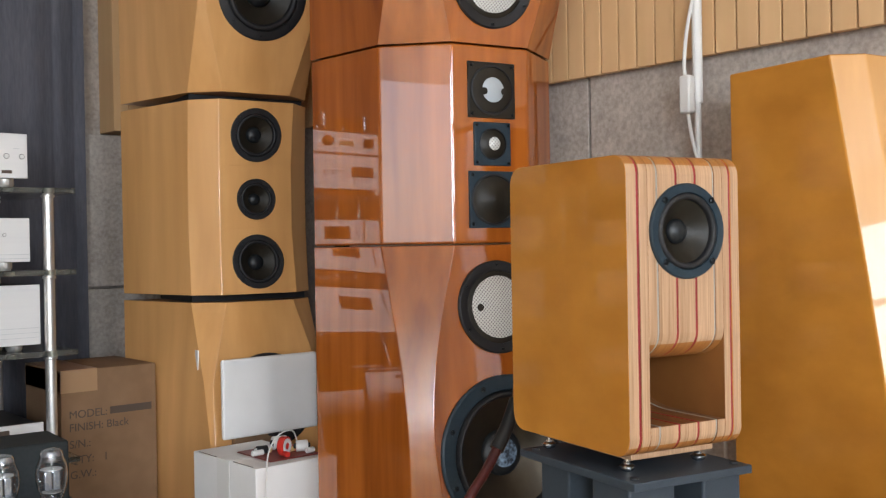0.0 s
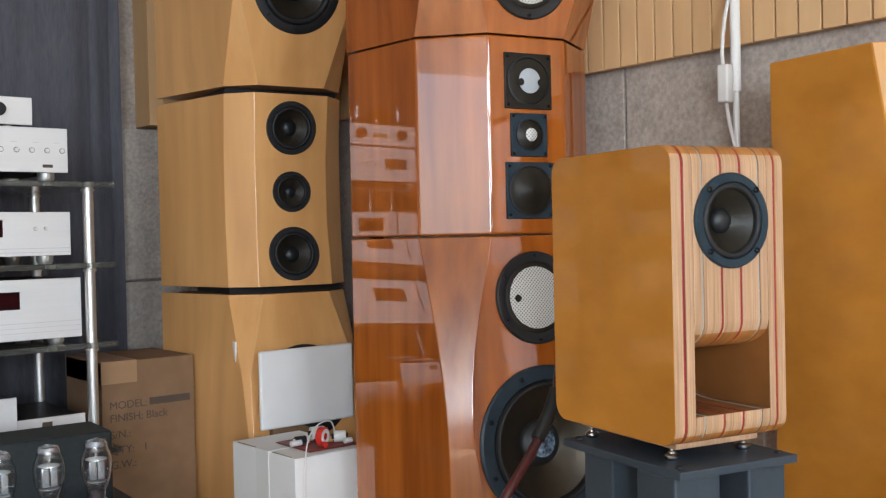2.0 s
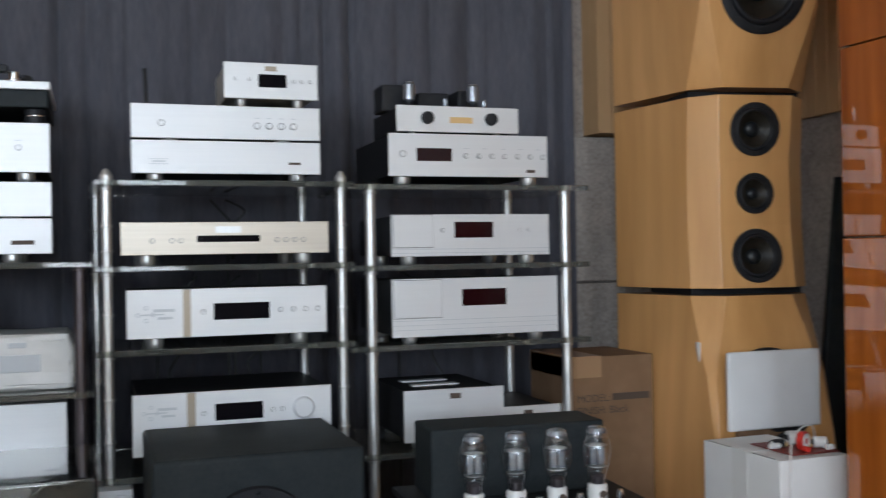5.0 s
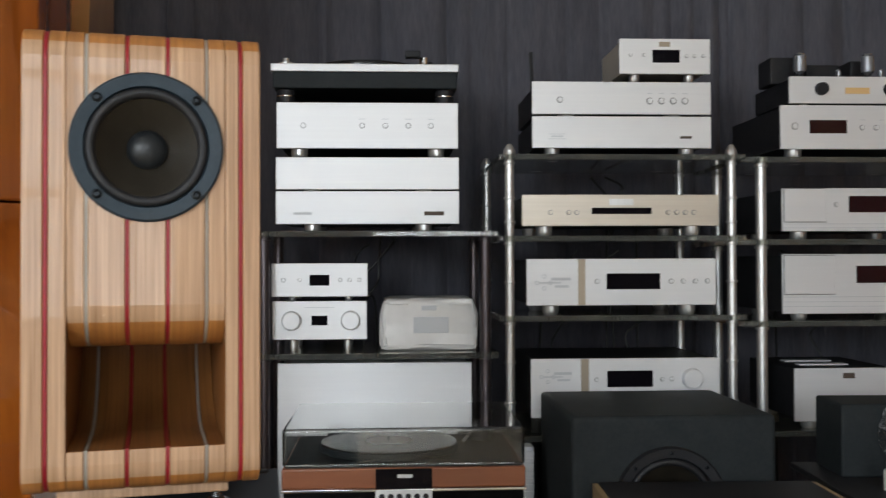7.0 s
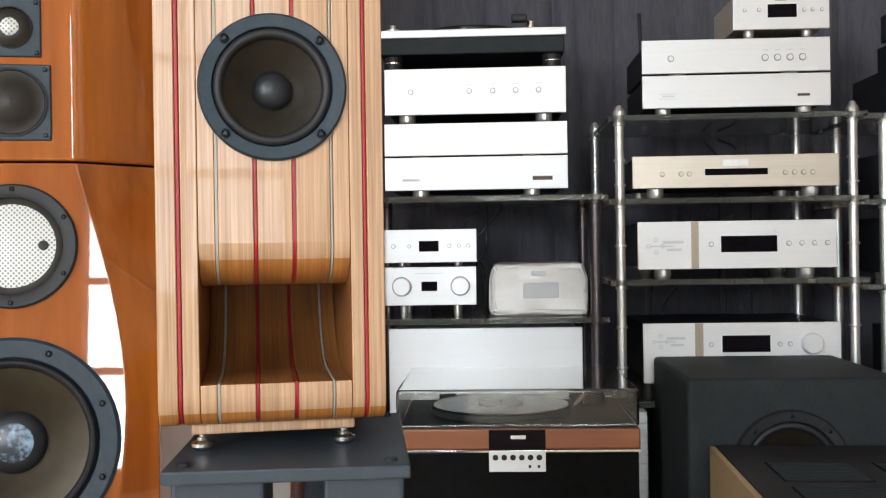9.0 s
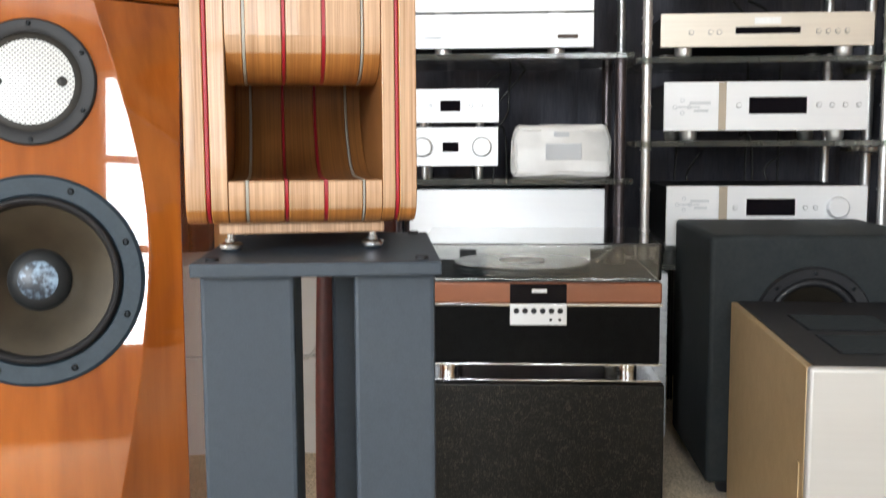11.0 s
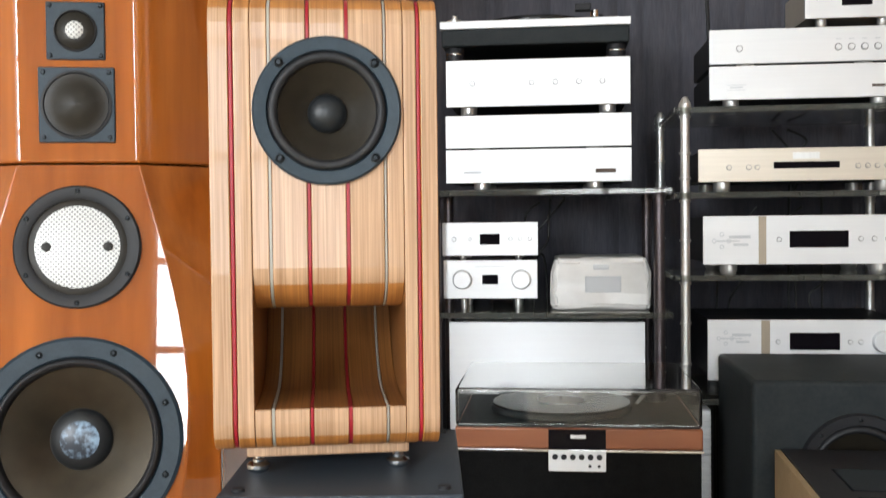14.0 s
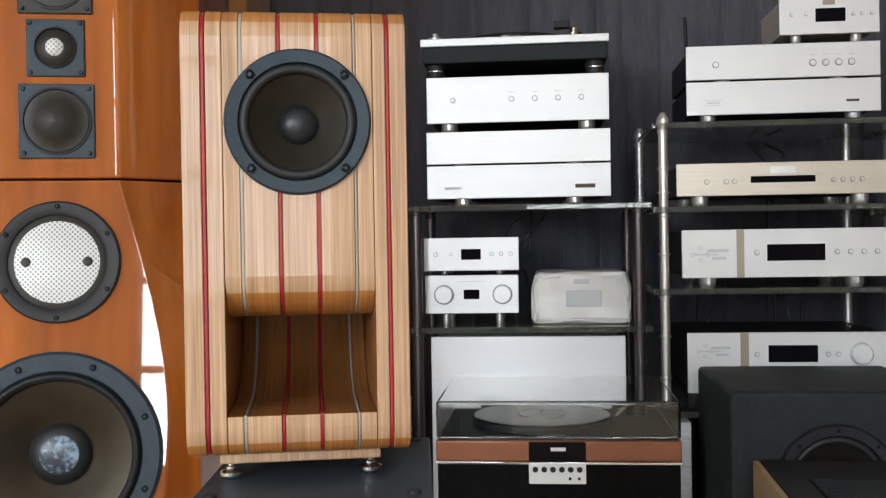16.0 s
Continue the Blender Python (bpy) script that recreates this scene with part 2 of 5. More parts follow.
def thing(name, label, category, m=None, group="", kind=""):
    ob = new(name)
    ob.empty_display_size = 0.05
    if m is not None:
        ob.matrix_world = m
    return tagged(ob, label, category, group, kind)


def box(x0, x1, y0, y1, z0, z1, bevel=0.0, seg=2, bm=None):
    b = bmesh.new()
    bmesh.ops.create_cube(b, size=1, matrix=Matrix.Translation(((x0 + x1) / 2, (y0 + y1) / 2, (z0 + z1) / 2)) @ Matrix.Diagonal((x1 - x0, y1 - y0, z1 - z0, 1)))
    if bevel:
        bmesh.ops.bevel(b, geom=b.edges[:], offset=bevel, segments=seg, profile=0.5, affect="EDGES")
    return join(bm, b) if bm else b


def join(a, b):
    me = bpy.data.meshes.new("tmp")
    b.to_mesh(me)
    b.free()
    a.from_mesh(me)
    bpy.data.meshes.remove(me)
    return a


AXES = {"z": Matrix.Identity(4), "y": Matrix.Rotation(radians(90), 4, "X"), "x": Matrix.Rotation(radians(90), 4, "Y")}


def cyl(c, r, h, axis="z", seg=24, bevel=0.0, r2=None, bm=None):
    b = bmesh.new()
    bmesh.ops.create_cone(b, cap_ends=True, segments=seg, radius1=r, radius2=r if r2 is None else r2, depth=h, matrix=Matrix.Translation(c) @ AXES[axis])
    if bevel:
        rim = [e for e in b.edges if any(len(f.verts) > 4 for f in e.link_faces)]
        bmesh.ops.bevel(b, geom=rim, offset=bevel, segments=2, profile=0.5, affect="EDGES")
    return join(bm, b) if bm else b


def lathe(profile, c=(0, 0, 0), seg=40, axis="z", bm=None):
    """profile: (radius, height) pairs turned about an axis; for axis 'y' height runs towards -y, out of a front."""
    b = bmesh.new()
    rot = Matrix.Translation(c) @ (AXES["y"] if axis == "y" else Matrix.Identity(4))
    rings = []
    for r, h in profile:
        if r < 1e-6:
            rings.append([b.verts.new(rot @ Vector((0, 0, h)))])
        else:
            rings.append([b.verts.new(rot @ Vector((r * math.cos(2 * math.pi * i / seg), r * math.sin(2 * math.pi * i / seg), h))) for i in range(seg)])
    for p, q in zip(rings, rings[1:]):
        for i in range(seg):
            j = (i + 1) % seg
            if len(p) == 1:
                b.faces.new((p[0], q[i], q[j]))
            elif len(q) == 1:
                b.faces.new((p[i], q[0], p[j]))
            else:
                b.faces.new((p[i], q[i], q[j], p[j]))
    return join(bm, b) if bm else b


def prism(points, x0, x1, bm=None):
    """A (y, z) outline drawn out along x."""
    b = bmesh.new()
    f = b.faces.new([b.verts.new((x0, y, z)) for y, z in points])
    r = bmesh.ops.extrude_face_region(b, geom=[f])
    bmesh.ops.translate(b, verts=[v for v in r["geom"] if isinstance(v, bmesh.types.BMVert)], vec=(x1 - x0, 0, 0))
    return join(bm, b) if bm else b


def loft(rings):
    """Closed rings of equal count, capped at both ends."""
    b = bmesh.new()
    vs = [[b.verts.new(p) for p in ring] for ring in rings]
    n = len(vs[0])
    for p, q in zip(vs, vs[1:]):
        for i in range(n):
            j = (i + 1) % n
            b.faces.new((p[i], p[j], q[j], q[i]))
    b.faces.new(vs[0])
    b.faces.new(vs[-1])
    return b


def tube(points, r, seg=10):
    """A round cable along a smooth run of points."""
    pts = [Vector(p) for p in points]
    fine = []
    for i in range(len(pts) - 1):
        p0, p1, p2, p3 = pts[max(i - 1, 0)], pts[i], pts[i + 1], pts[min(i + 2, len(pts) - 1)]
        for k in range(8):
            t = k / 8
            fine.append(0.5 * ((2 * p1) + (p2 - p0) * t + (2 * p0 - 5 * p1 + 4 * p2 - p3) * t * t + (3 * p1 - p0 - 3 * p2 + p3) * t ** 3))
    fine.append(pts[-1])
    rings, up = [], Vector((0.31, 0.2, 0.93))
    for i, p in enumerate(fine):
        d = (fine[min(i + 1, len(fine) - 1)] - fine[max(i - 1, 0)]).normalized()
        a = d.cross(up).normalized()
        c = d.cross(a)
        rings.append([p + r * (math.cos(2 * math.pi * k / seg) * a + math.sin(2 * math.pi * k / seg) * c) for k in range(seg)])
    return loft(rings)


def carve(ob, cutters):
    """Cuts the given closed meshes out of ob for good."""
    made = []
    for bm in cutters:
        c = new("cutter", finish(bm, "cutter", PLY))
        mod = ob.modifiers.new("cut", "BOOLEAN")
        mod.operation, mod.object, mod.solver = "DIFFERENCE", c, "EXACT"
        c.parent = ob.parent
        made.append(c)
    bpy.context.view_layer.update()
    me = bpy.data.meshes.new_from_object(ob.evaluated_get(bpy.context.evaluated_depsgraph_get()))
    ob.modifiers.clear()
    ob.data = me
    for c in made:
        bpy.data.objects.remove(c)


def soften(ob, width, seg=2, limit=35):
    mod = ob.modifiers.new("bevel", "BEVEL")
    mod.width, mod.segments, mod.limit_method, mod.angle_limit, mod.harden_normals = width, seg, "ANGLE", radians(limit), True
    return ob


def writing(name, body, size, m, parent, material):
    c = bpy.data.curves.new("text", "FONT")
    c.body, c.size, c.extrude = body, size, 0.0004
    t = new("text", c)
    bpy.context.view_layer.update()
    me = bpy.data.meshes.new_from_object(t.evaluated_get(bpy.context.evaluated_depsgraph_get()))
    bpy.data.objects.remove(t)
    me.materials.clear()
    me.materials.append(material)
    ob = new(name, me)
    ob.parent, ob.matrix_local = parent, m
    return ob


# ---------------------------------------------------------------- the room
def structure(name, bm, material, label):
    return tagged(part(name, bm, material), label, "", kind="structure")


R = ROOM
structure("floor", box(R["x0"] - 0.2, R["x1"] + 0.2, R["y0"] - 0.2, R["y1"] + 0.2, -0.1, 0.0), CARPET, "beige-grey short pile speckled carpet floor")
structure("ceiling", box(R["x0"] - 0.2, R["x1"] + 0.2, R["y0"] - 0.2, R["y1"] + 0.2, R["z1"], R["z1"] + 0.1), CEIL, "plain white painted ceiling of the showroom")
structure("wall_north", box(R["x0"] - 0.2, R["x1"] + 0.2, R["y1"], R["y1"] + 0.2, 0, R["z1"]), FELT, "grey-brown felt panelled wall behind the racks")


def wall_with_opening(name, along, at, thick, a0, a1, o0, o1, s, t, material, label):
    """Four blocks round one opening."""
    bm = bmesh.new()
    for p0, p1, z0, z1 in ((a0, o0, 0, R["z1"]), (o1, a1, 0, R["z1"]), (o0, o1, 0, s), (o0, o1, t, R["z1"])):
        lo, hi = min(at, at + thick), max(at, at + thick)
        if along == "x":
            box(p0, p1, lo, hi, z0, z1, bm=bm)
        else:
            box(lo, hi, p0, p1, z0, z1, bm=bm)
    return structure(name, bm, material, label)


wall_with_opening("wall_south", "x", R["y0"], -0.2, -1.0, R["x1"], -0.45, 0.75, 0.55, 2.45, DIM_WALL, "unseen taupe wall with a wide window, kept dark for reflections")
wall_with_opening("wall_south_2", "x", R["y0"], -0.2, R["x0"], -1.0, -3.1, -1.6, 0.95, 2.45, DIM_WALL, "unseen taupe wall with a second window, kept dark for reflections")
wall_with_opening("wall_west", "y", R["x0"], -0.2, R["y0"], R["y1"], -2.1, -0.8, 0.3, 2.3, PAINT, "light painted side wall with a tall window")
structure("wall_east", box(R["x1"], R["x1"] + 0.2, R["y0"], R["y1"], 0, R["z1"]), PAINT, "light wall behind felt panels and wooden boards")

# felt sheets with open joints and the boarded upper part of the east wall
for i, (y0, y1) in enumerate(((1.612, 3.31), (0.35, 1.604), (-0.85, 0.342))):
    p = part("felt_sheet", box(2.166, 2.199, y0, y1, 0.02, 1.60, 0.002), FELT)
    tagged(p, "grey-brown felt sheet fixed to the side wall", "wall panel", "felt sheets", "structure")
BOARD_W = 0.052
clad = thing("wall_cladding", "honey-coloured narrow vertical boards on the upper wall", "cladding", kind="structure")
part("backing", box(2.15, 2.199, -0.85, 3.31, 1.375, R["z1"] - 0.002), CARTON, clad)
y = -0.85
shared = None
while y < 3.25:
    bd = box(2.132, 2.149, 0, BOARD_W - 0.004, 1.362, R["z1"] - 0.003, 0.0015, 1)
    if shared is None:
        ob = part("board", bd, CLAD, clad)
        shared = ob.data
    else:
        bd.free()
        ob = new("board", shared)
        ob.parent = clad
    ob.location.y = y
    y += BOARD_W
for name, x0, x1 in (("wall_cladding", 1.645, 2.13),):
    c2 = thing(name, "honey-coloured boards high on the wall beside the curtain", "cladding", kind="structure")
    n = max(1, round((x1 - x0) / BOARD_W))
    w = (x1 - x0) / n
    me = finish(box(0, w - 0.003, 3.20, 3.318, 1.36, R["z1"] - 0.003, 0.0015, 1), "board", CLAD, 35)
    for i in range(n):
        ob = new("board", me)
        ob.parent, ob.location.x = c2, x0 + i * w
for i, (z0, z1) in enumerate(((0.03, 0.84), (0.848, 1.35))):
    tagged(part("felt_sheet", box(1.45, 2.10, 3.26, 3.318, z0, z1, 0.002), FELT), "grey felt sheet on the wall beside the curtain", "wall panel", "felt sheets", "structure")


def curtain(x0, x1, y, z0, z1):
    bm = bmesh.new()
    n = 520
    rows = []
    for i in range(n + 1):
        x = x0 + (x1 - x0) * i / n
        k = x * 2 * math.pi
        u = x / 0.155 + 0.42 * math.sin(k / 0.83) + 0.25 * math.sin(k / 0.37 + 1.0)
        v = x / 0.29 + 0.33 * math.sin(k / 0.97 + 2.0)
        d = 0.034 * (abs(math.sin(math.pi * u)) ** 0.55 - 0.7) * (0.65 + 0.35 * math.sin(k / 0.57)) + 0.040 * (abs(math.sin(math.pi * v)) ** 0.5 - 0.7) + 0.004 * math.sin(k / 0.09 + 2.4 * math.sin(k / 0.71))
        d = -d
        rows.append([bm.verts.new((x, y + d * (0.75 + 0.35 * f), z0 + (z1 - z0) * f)) for f in (0, 0.5, 1)])
    for a, b in zip(rows, rows[1:]):
        for j in range(2):
            bm.faces.new((a[j], b[j], b[j + 1], a[j + 1]))
    ob = part("curtain", bm, CURTAIN, smooth=80)
    s = ob.modifiers.new("thick", "SOLIDIFY")
    s.thickness = 0.003
    return tagged(ob, "dark slate-blue curtain hanging in deep vertical folds", "curtain")


curtain(-1.75, 1.545, 3.19, 0.02, 2.70)
tagged(part("curtain_rail", box(-1.85, 1.6, 3.165, 3.215, 2.70, 2.735, 0.004), BLACKMETAL), "black curtain rail fixed below the ceiling", "curtain rail")
for nm, a, lo, hi, zl, zh in (("window_1", 0, -0.45, 0.75, 0.55, 2.45), ("window_2", 0, -3.1, -1.6, 0.95, 2.45), ("window_3", 1, -2.1, -0.8, 0.3, 2.3)):
    fr = thing(nm, "white-framed window behind the camera", "window", kind="structure")
    for nme, p0, p1, z0, z1 in (("window_frame", lo, hi, zl, zl + 0.05), ("window_frame", lo, hi, zh - 0.05, zh), ("window_frame", lo, lo + 0.05, zl + 0.05, zh - 0.05), ("window_frame", hi - 0.05, hi, zl + 0.05, zh - 0.05)):
        part(nme, box(p0, p1, -3.65, -3.605, z0, z1, 0.004) if a == 0 else box(-3.45, -3.405, p0, p1, z0, z1, 0.004), WHITEPLAST, fr)
    if a == 0:
        c = (lo + hi) / 2
        part("mullion", box(c - 0.03, c + 0.03, -3.65, -3.605, zl + 0.05, zh - 0.05, 0.004), WHITEPLAST, fr)
        for k in (0.36, 0.68):
            zk = zl + (zh - zl) * k
            for p0, p1 in ((lo + 0.05, c - 0.031), (c + 0.031, hi - 0.05)):
                part("glazing_bar", box(p0, p1, -3.65, -3.61, zk - 0.025, zk + 0.025, 0.003), WHITEPLAST, fr)


# ---------------------------------------------------------------- drivers
def screws(parent, ring, n, r, c, phase=0.0, y=0.0):
    for i in range(n):
        a = phase + 2 * math.pi * i / n
        x, z = c[0] + ring * math.cos(a), c[1] + ring * math.sin(a)
        bm = lathe([(0, 0.0026), (r * 0.45, 0.0026), (r * 0.5, 0.0012), (r * 0.62, 0.0030), (r, 0.0022), (r, -0.002)], (x, y, z), 12, "y")
        part("screw", bm, SCREW, parent)


def cone_driver(parent, x, z, r, y=0.0, frame_mat=None, cone_mat=None, cap_mat=None, cap=0.26, n=4, phase=math.pi / 4, depth=0.28, screw=0.0034, lip=0.006, name="driver", dome=0.62, roll=0.66):
    """A round driver: flat frame ring with screws, rolled surround, sunk cone and domed cap."""
    f = part(name, lathe([(r * 0.80, -0.004), (r * 0.80, lip * 0.5), (r * 0.815, lip * 0.85), (r * 0.97, lip), (r, lip * 0.6), (r, -0.001)], (x, y, z), 56, "y"), frame_mat or FRAME_GREY, parent)
    ro, ri = r * 0.80, r * roll
    prof = [(ro, 0.001)] + [((ro + ri) / 2 + (ro - ri) / 2 * math.cos(a), 0.001 + 0.055 * r * math.sin(a) * 1.6) for a in np.linspace(0.3, math.pi - 0.2, 7)] + [(ri, -0.002)]
    part("surround", lathe(prof, (x, y, z), 56, "y"), RUBBER, f)
    part("cone", lathe([(ri, -0.002), (r * 0.56, -depth * r * 0.30), (r * 0.44, -depth * r * 0.60), (r * 0.34, -depth * r * 0.84), (r * cap * 0.9, -depth * r)], (x, y, z), 56, "y"), cone_mat or CONE, f)
    rc = r * cap
    prof = [(rc * math.cos(a), -depth * r * 0.93 + rc * dome * math.sin(a)) for a in np.linspace(0, math.pi / 2 - 0.02, 7)] + [(0, -depth * r * 0.93 + rc * dome)]
    part("dust_cap", lathe(prof, (x, y, z), 40, "y"), cap_mat or DUST, f)
    screws(f, r * 0.90, n, screw, (x, z), phase, y - lip * 0.9)
    return f


def square_driver(parent, x, z, half, rd, kind, y=0.0):
    """A square plate with a round domed or meshed unit and four corner screws."""
    bm = box(x - half, x + half, y - 0.005, y + 0.002, z - half * 1.02, z + half * 1.02, 0.002)
    f = part("driver_plate", bm, FRAME_GREY if kind != "open" else CONE, parent)
    part("ring", lathe([(rd * 0.9, 0.005), (rd * 0.93, 0.0085), (rd, 0.0075), (rd, 0.004)], (x, y, z), 44, "y"), RUBBER, f)
    if kind == "tweeter":
        part("grille", lathe([(rd * 0.9, 0.0055), (rd * 0.6, 0.0105), (rd * 0.42, 0.0115), (0.0001, 0.012)], (x, y, z), 44, "y"), CONE, f)
        part("dome", lathe([(rd * 0.42, 0.0122), (rd * 0.3, 0.015), (0.0001, 0.0162)], (x, y, z), 32, "y"), PIERCED, f)
    elif kind == "open":
        part("dome", lathe([(rd * 0.9, 0.006), (rd * 0.6, 0.008), (0.0001, 0.009)], (x, y, z), 44, "y"), CONE, f)
        bm = lathe([(rd * 0.5, 0.0095), (rd * 0.35, 0.0125), (0.0001, 0.0145)], (x, y, z), 40, "y")
        part("dome_centre", bm, mat("pale_dome", (0.42, 0.46, 0.50), 0.4), f)
        for sx in (-1, 1):
            part("dome_tab", lathe([(0.008, 0.0148), (0.0001, 0.0155)], (x + sx * rd * 0.46, y, z - 0.004), 20, "y"), CONE, f)
    else:
        part("dome", lathe([(rd * 0.9, 0.006), (rd * 0.62, 0.0075), (rd * 0.58, 0.009), (0.0001, 0.014)], (x, y, z), 44, "y"), CONE, f)
    for sx in (-1, 1):
        for sz in (-1, 1):
            part("screw", lathe([(0.0001, 0.008), (0.0026, 0.008), (0.0038, 0.0065), (0.0038, 0.003)], (x + sx * half * 0.86, y, z + sz * half * 0.88), 12, "y"), SCREW, f)
    return f


# ---------------------------------------------------------------- facetted towers
def tower_module(name, stations, depth, material, parent, back=0.0, label=""):
    """stations: (z, half width of the flat front, half width at the side edge, setback of the side edge, setback of the front)."""
    rings = []
    for z, r, w, e, s in stations:
        rings.append([(-w, e, z), (-r, s, z), (r, s, z), (w, e, z), (w - back, depth, z), (-w + back, depth, z)])
    return part(name, loft(rings), material, parent, label, smooth=20)


def between(p, q, n):
    """Stations eased from p to q."""
    out = []
    for i in range(n + 1):
        t = i / n
        out.append(tuple(a + (b - a) * t for a, b in zip(p, q)))
    return out


def bulge(z0, z1, n, r0, r1, w, e0, e1):
    """A front whose flat swells from r0 at z0 to r1 and closes again towards z1."""
    out = []
    for i in range(n + 1):
        t = i / n
        k = math.sin(t / 0.45 * math.pi / 2) ** 1.05 if t < 0.45 else 1 - 0.95 * ((t - 0.45) / 0.55) ** 1.5
        out.append((z0 + (z1 - z0) * t, r0 + (r1 - r0) * k, w, e0 + (e1 - e0) * k, 0.0))
    return out


def leaned(stations, z0, degrees):
    """The same stations with the front coming forward away from height z0."""
    k = math.tan(radians(degrees))
    return [(z, r, w, e - k * abs(z - z0), s - k * abs(z - z0)) for z, r, w, e, s in stations]


def tilt(z0, z, degrees):
    """Turns what is built on an upright front about the seam at z0 onto the leaning one."""
    a = -degrees if z < z0 else degrees
    return Matrix.Translation((0, 0, z0)) @ pose(0, 0, 0, a) @ Matrix.Translation((0, 0, -z0))


def turned(bm, m):
    bm.transform(m)
    return bm


LEAN = 6.5


def cherry_tower(m, label, D, flare):
    root = thing("tower_loudspeaker", label, "loudspeaker", m, "cherry towers")
    W = 0.222
    low = leaned(bulge(0.967, 0.075, 18, 0.096, 0.175, W, 0.098, 0.028)[::-1], 0.967, LEAN)
    up = leaned(bulge(1.399, 2.29, 18, 0.096, 0.175, W, 0.098, 0.028), 1.399, LEAN)
    a = tower_module("lower_cabinet", low, D, CHERRY, root, -flare)
    b = tower_module("middle_cabinet", [(0.970, 0.096, W, 0.098, 0), (1.396, 0.096, W, 0.098, 0)], D, CHERRY, root, -flare)
    c = tower_module("upper_cabinet", up, D, CHERRY, root, -flare)
    carve(a, [turned(cyl((0, 0, z), r, 0.16, "y", 48), tilt(0.967, z, LEAN)) for z, r in ((0.521, 0.134), (0.832, 0.082))])
    carve(c, [turned(cyl((0, 0, z), r, 0.16, "y", 48), tilt(1.399, z, LEAN)) for z, r in ((1.844, 0.134), (1.533, 0.082))])
    for o in (a, b, c):
        soften(o, 0.0055, 3, 12)
    part("plinth", box(-0.205, 0.205, -0.045, D - 0.02, 0.042, 0.075, 0.003), BLACKMETAL, root)
    for sx in (-1, 1):
        for yy in (-0.02, D - 0.05):
            part("foot", lathe([(0, 0), (0.018, 0), (0.024, 0.006), (0.026, 0.02), (0.022, 0.026), (0.025, 0.03), (0.025, 0.042)], (sx * 0.175, yy, 0), 24), STEEL, root)
    for zc in (0.521, 1.844):
        f = cone_driver(root, 0, zc, 0.166, 0.0, cone_mat=CONE_GLOSS, cap_mat=DUST, cap=0.30, n=8, phase=math.pi / 8, depth=0.22, screw=0.0055, lip=0.008, name="woofer", dome=0.35, roll=0.71)
        part("maker_mark", lathe([(0.031, -0.0195), (0.026, -0.0182), (0.015, -0.0164), (0.0001, -0.0158)], (0, 0, zc), 24, "y"), DUST_CHIP, f)
        f.matrix_local = tilt(0.967 if zc < 1 else 1.399, zc, LEAN)
    for zc in (0.832, 1.533):
        r = 0.100
        f = part("midrange", lathe([(r * 0.78, -0.004), (r * 0.78, 0.004), (r * 0.84, 0.007), (r * 0.97, 0.0075), (r, 0.005), (r, -0.001)], (0, 0, zc), 56, "y"), RUBBER, root)
        part("grille", lathe([(r * 0.79, 0.001), (r * 0.72, 0.003), (r * 0.66, 0.0035)], (0, 0, zc), 48, "y"), CONE, f)
        part("pierced_cover", lathe([(r * 0.67, 0.004), (r * 0.4, 0.0075), (0.0001, 0.009)], (0, 0, zc), 48, "y"), PIERCED, f)
        for sx in (-1, 1):
            part("rivet", lathe([(0.008, 0.007), (0.007, 0.0095), (0.0001, 0.0105)], (sx * r * 0.48, 0, zc), 16, "y"), CONE, f)
        screws(f, r * 0.91, 6, 0.004, (0, zc), math.pi / 2, -0.0068)
        f.matrix_local = tilt(0.967 if zc < 1 else 1.399, zc, LEAN)
    square_driver(root, 0, 1.300, 0.059, 0.054, "open")
    square_driver(root, 0, 1.184, 0.046, 0.034, "tweeter")
    square_driver(root, 0, 1.064, 0.060, 0.056, "dome")
    return root


cherry_tower(pose(-1.063, 1.684, 0, 0, 0, 14), "glossy cherry tower loudspeaker with facetted front and large woofers", 0.39, 0.036)
cherry_tower(pose(1.807, 1.574, 0, 0, 0, -12), "glossy cherry tower loudspeaker reflecting the equipment racks", 0.328, 0.0637)


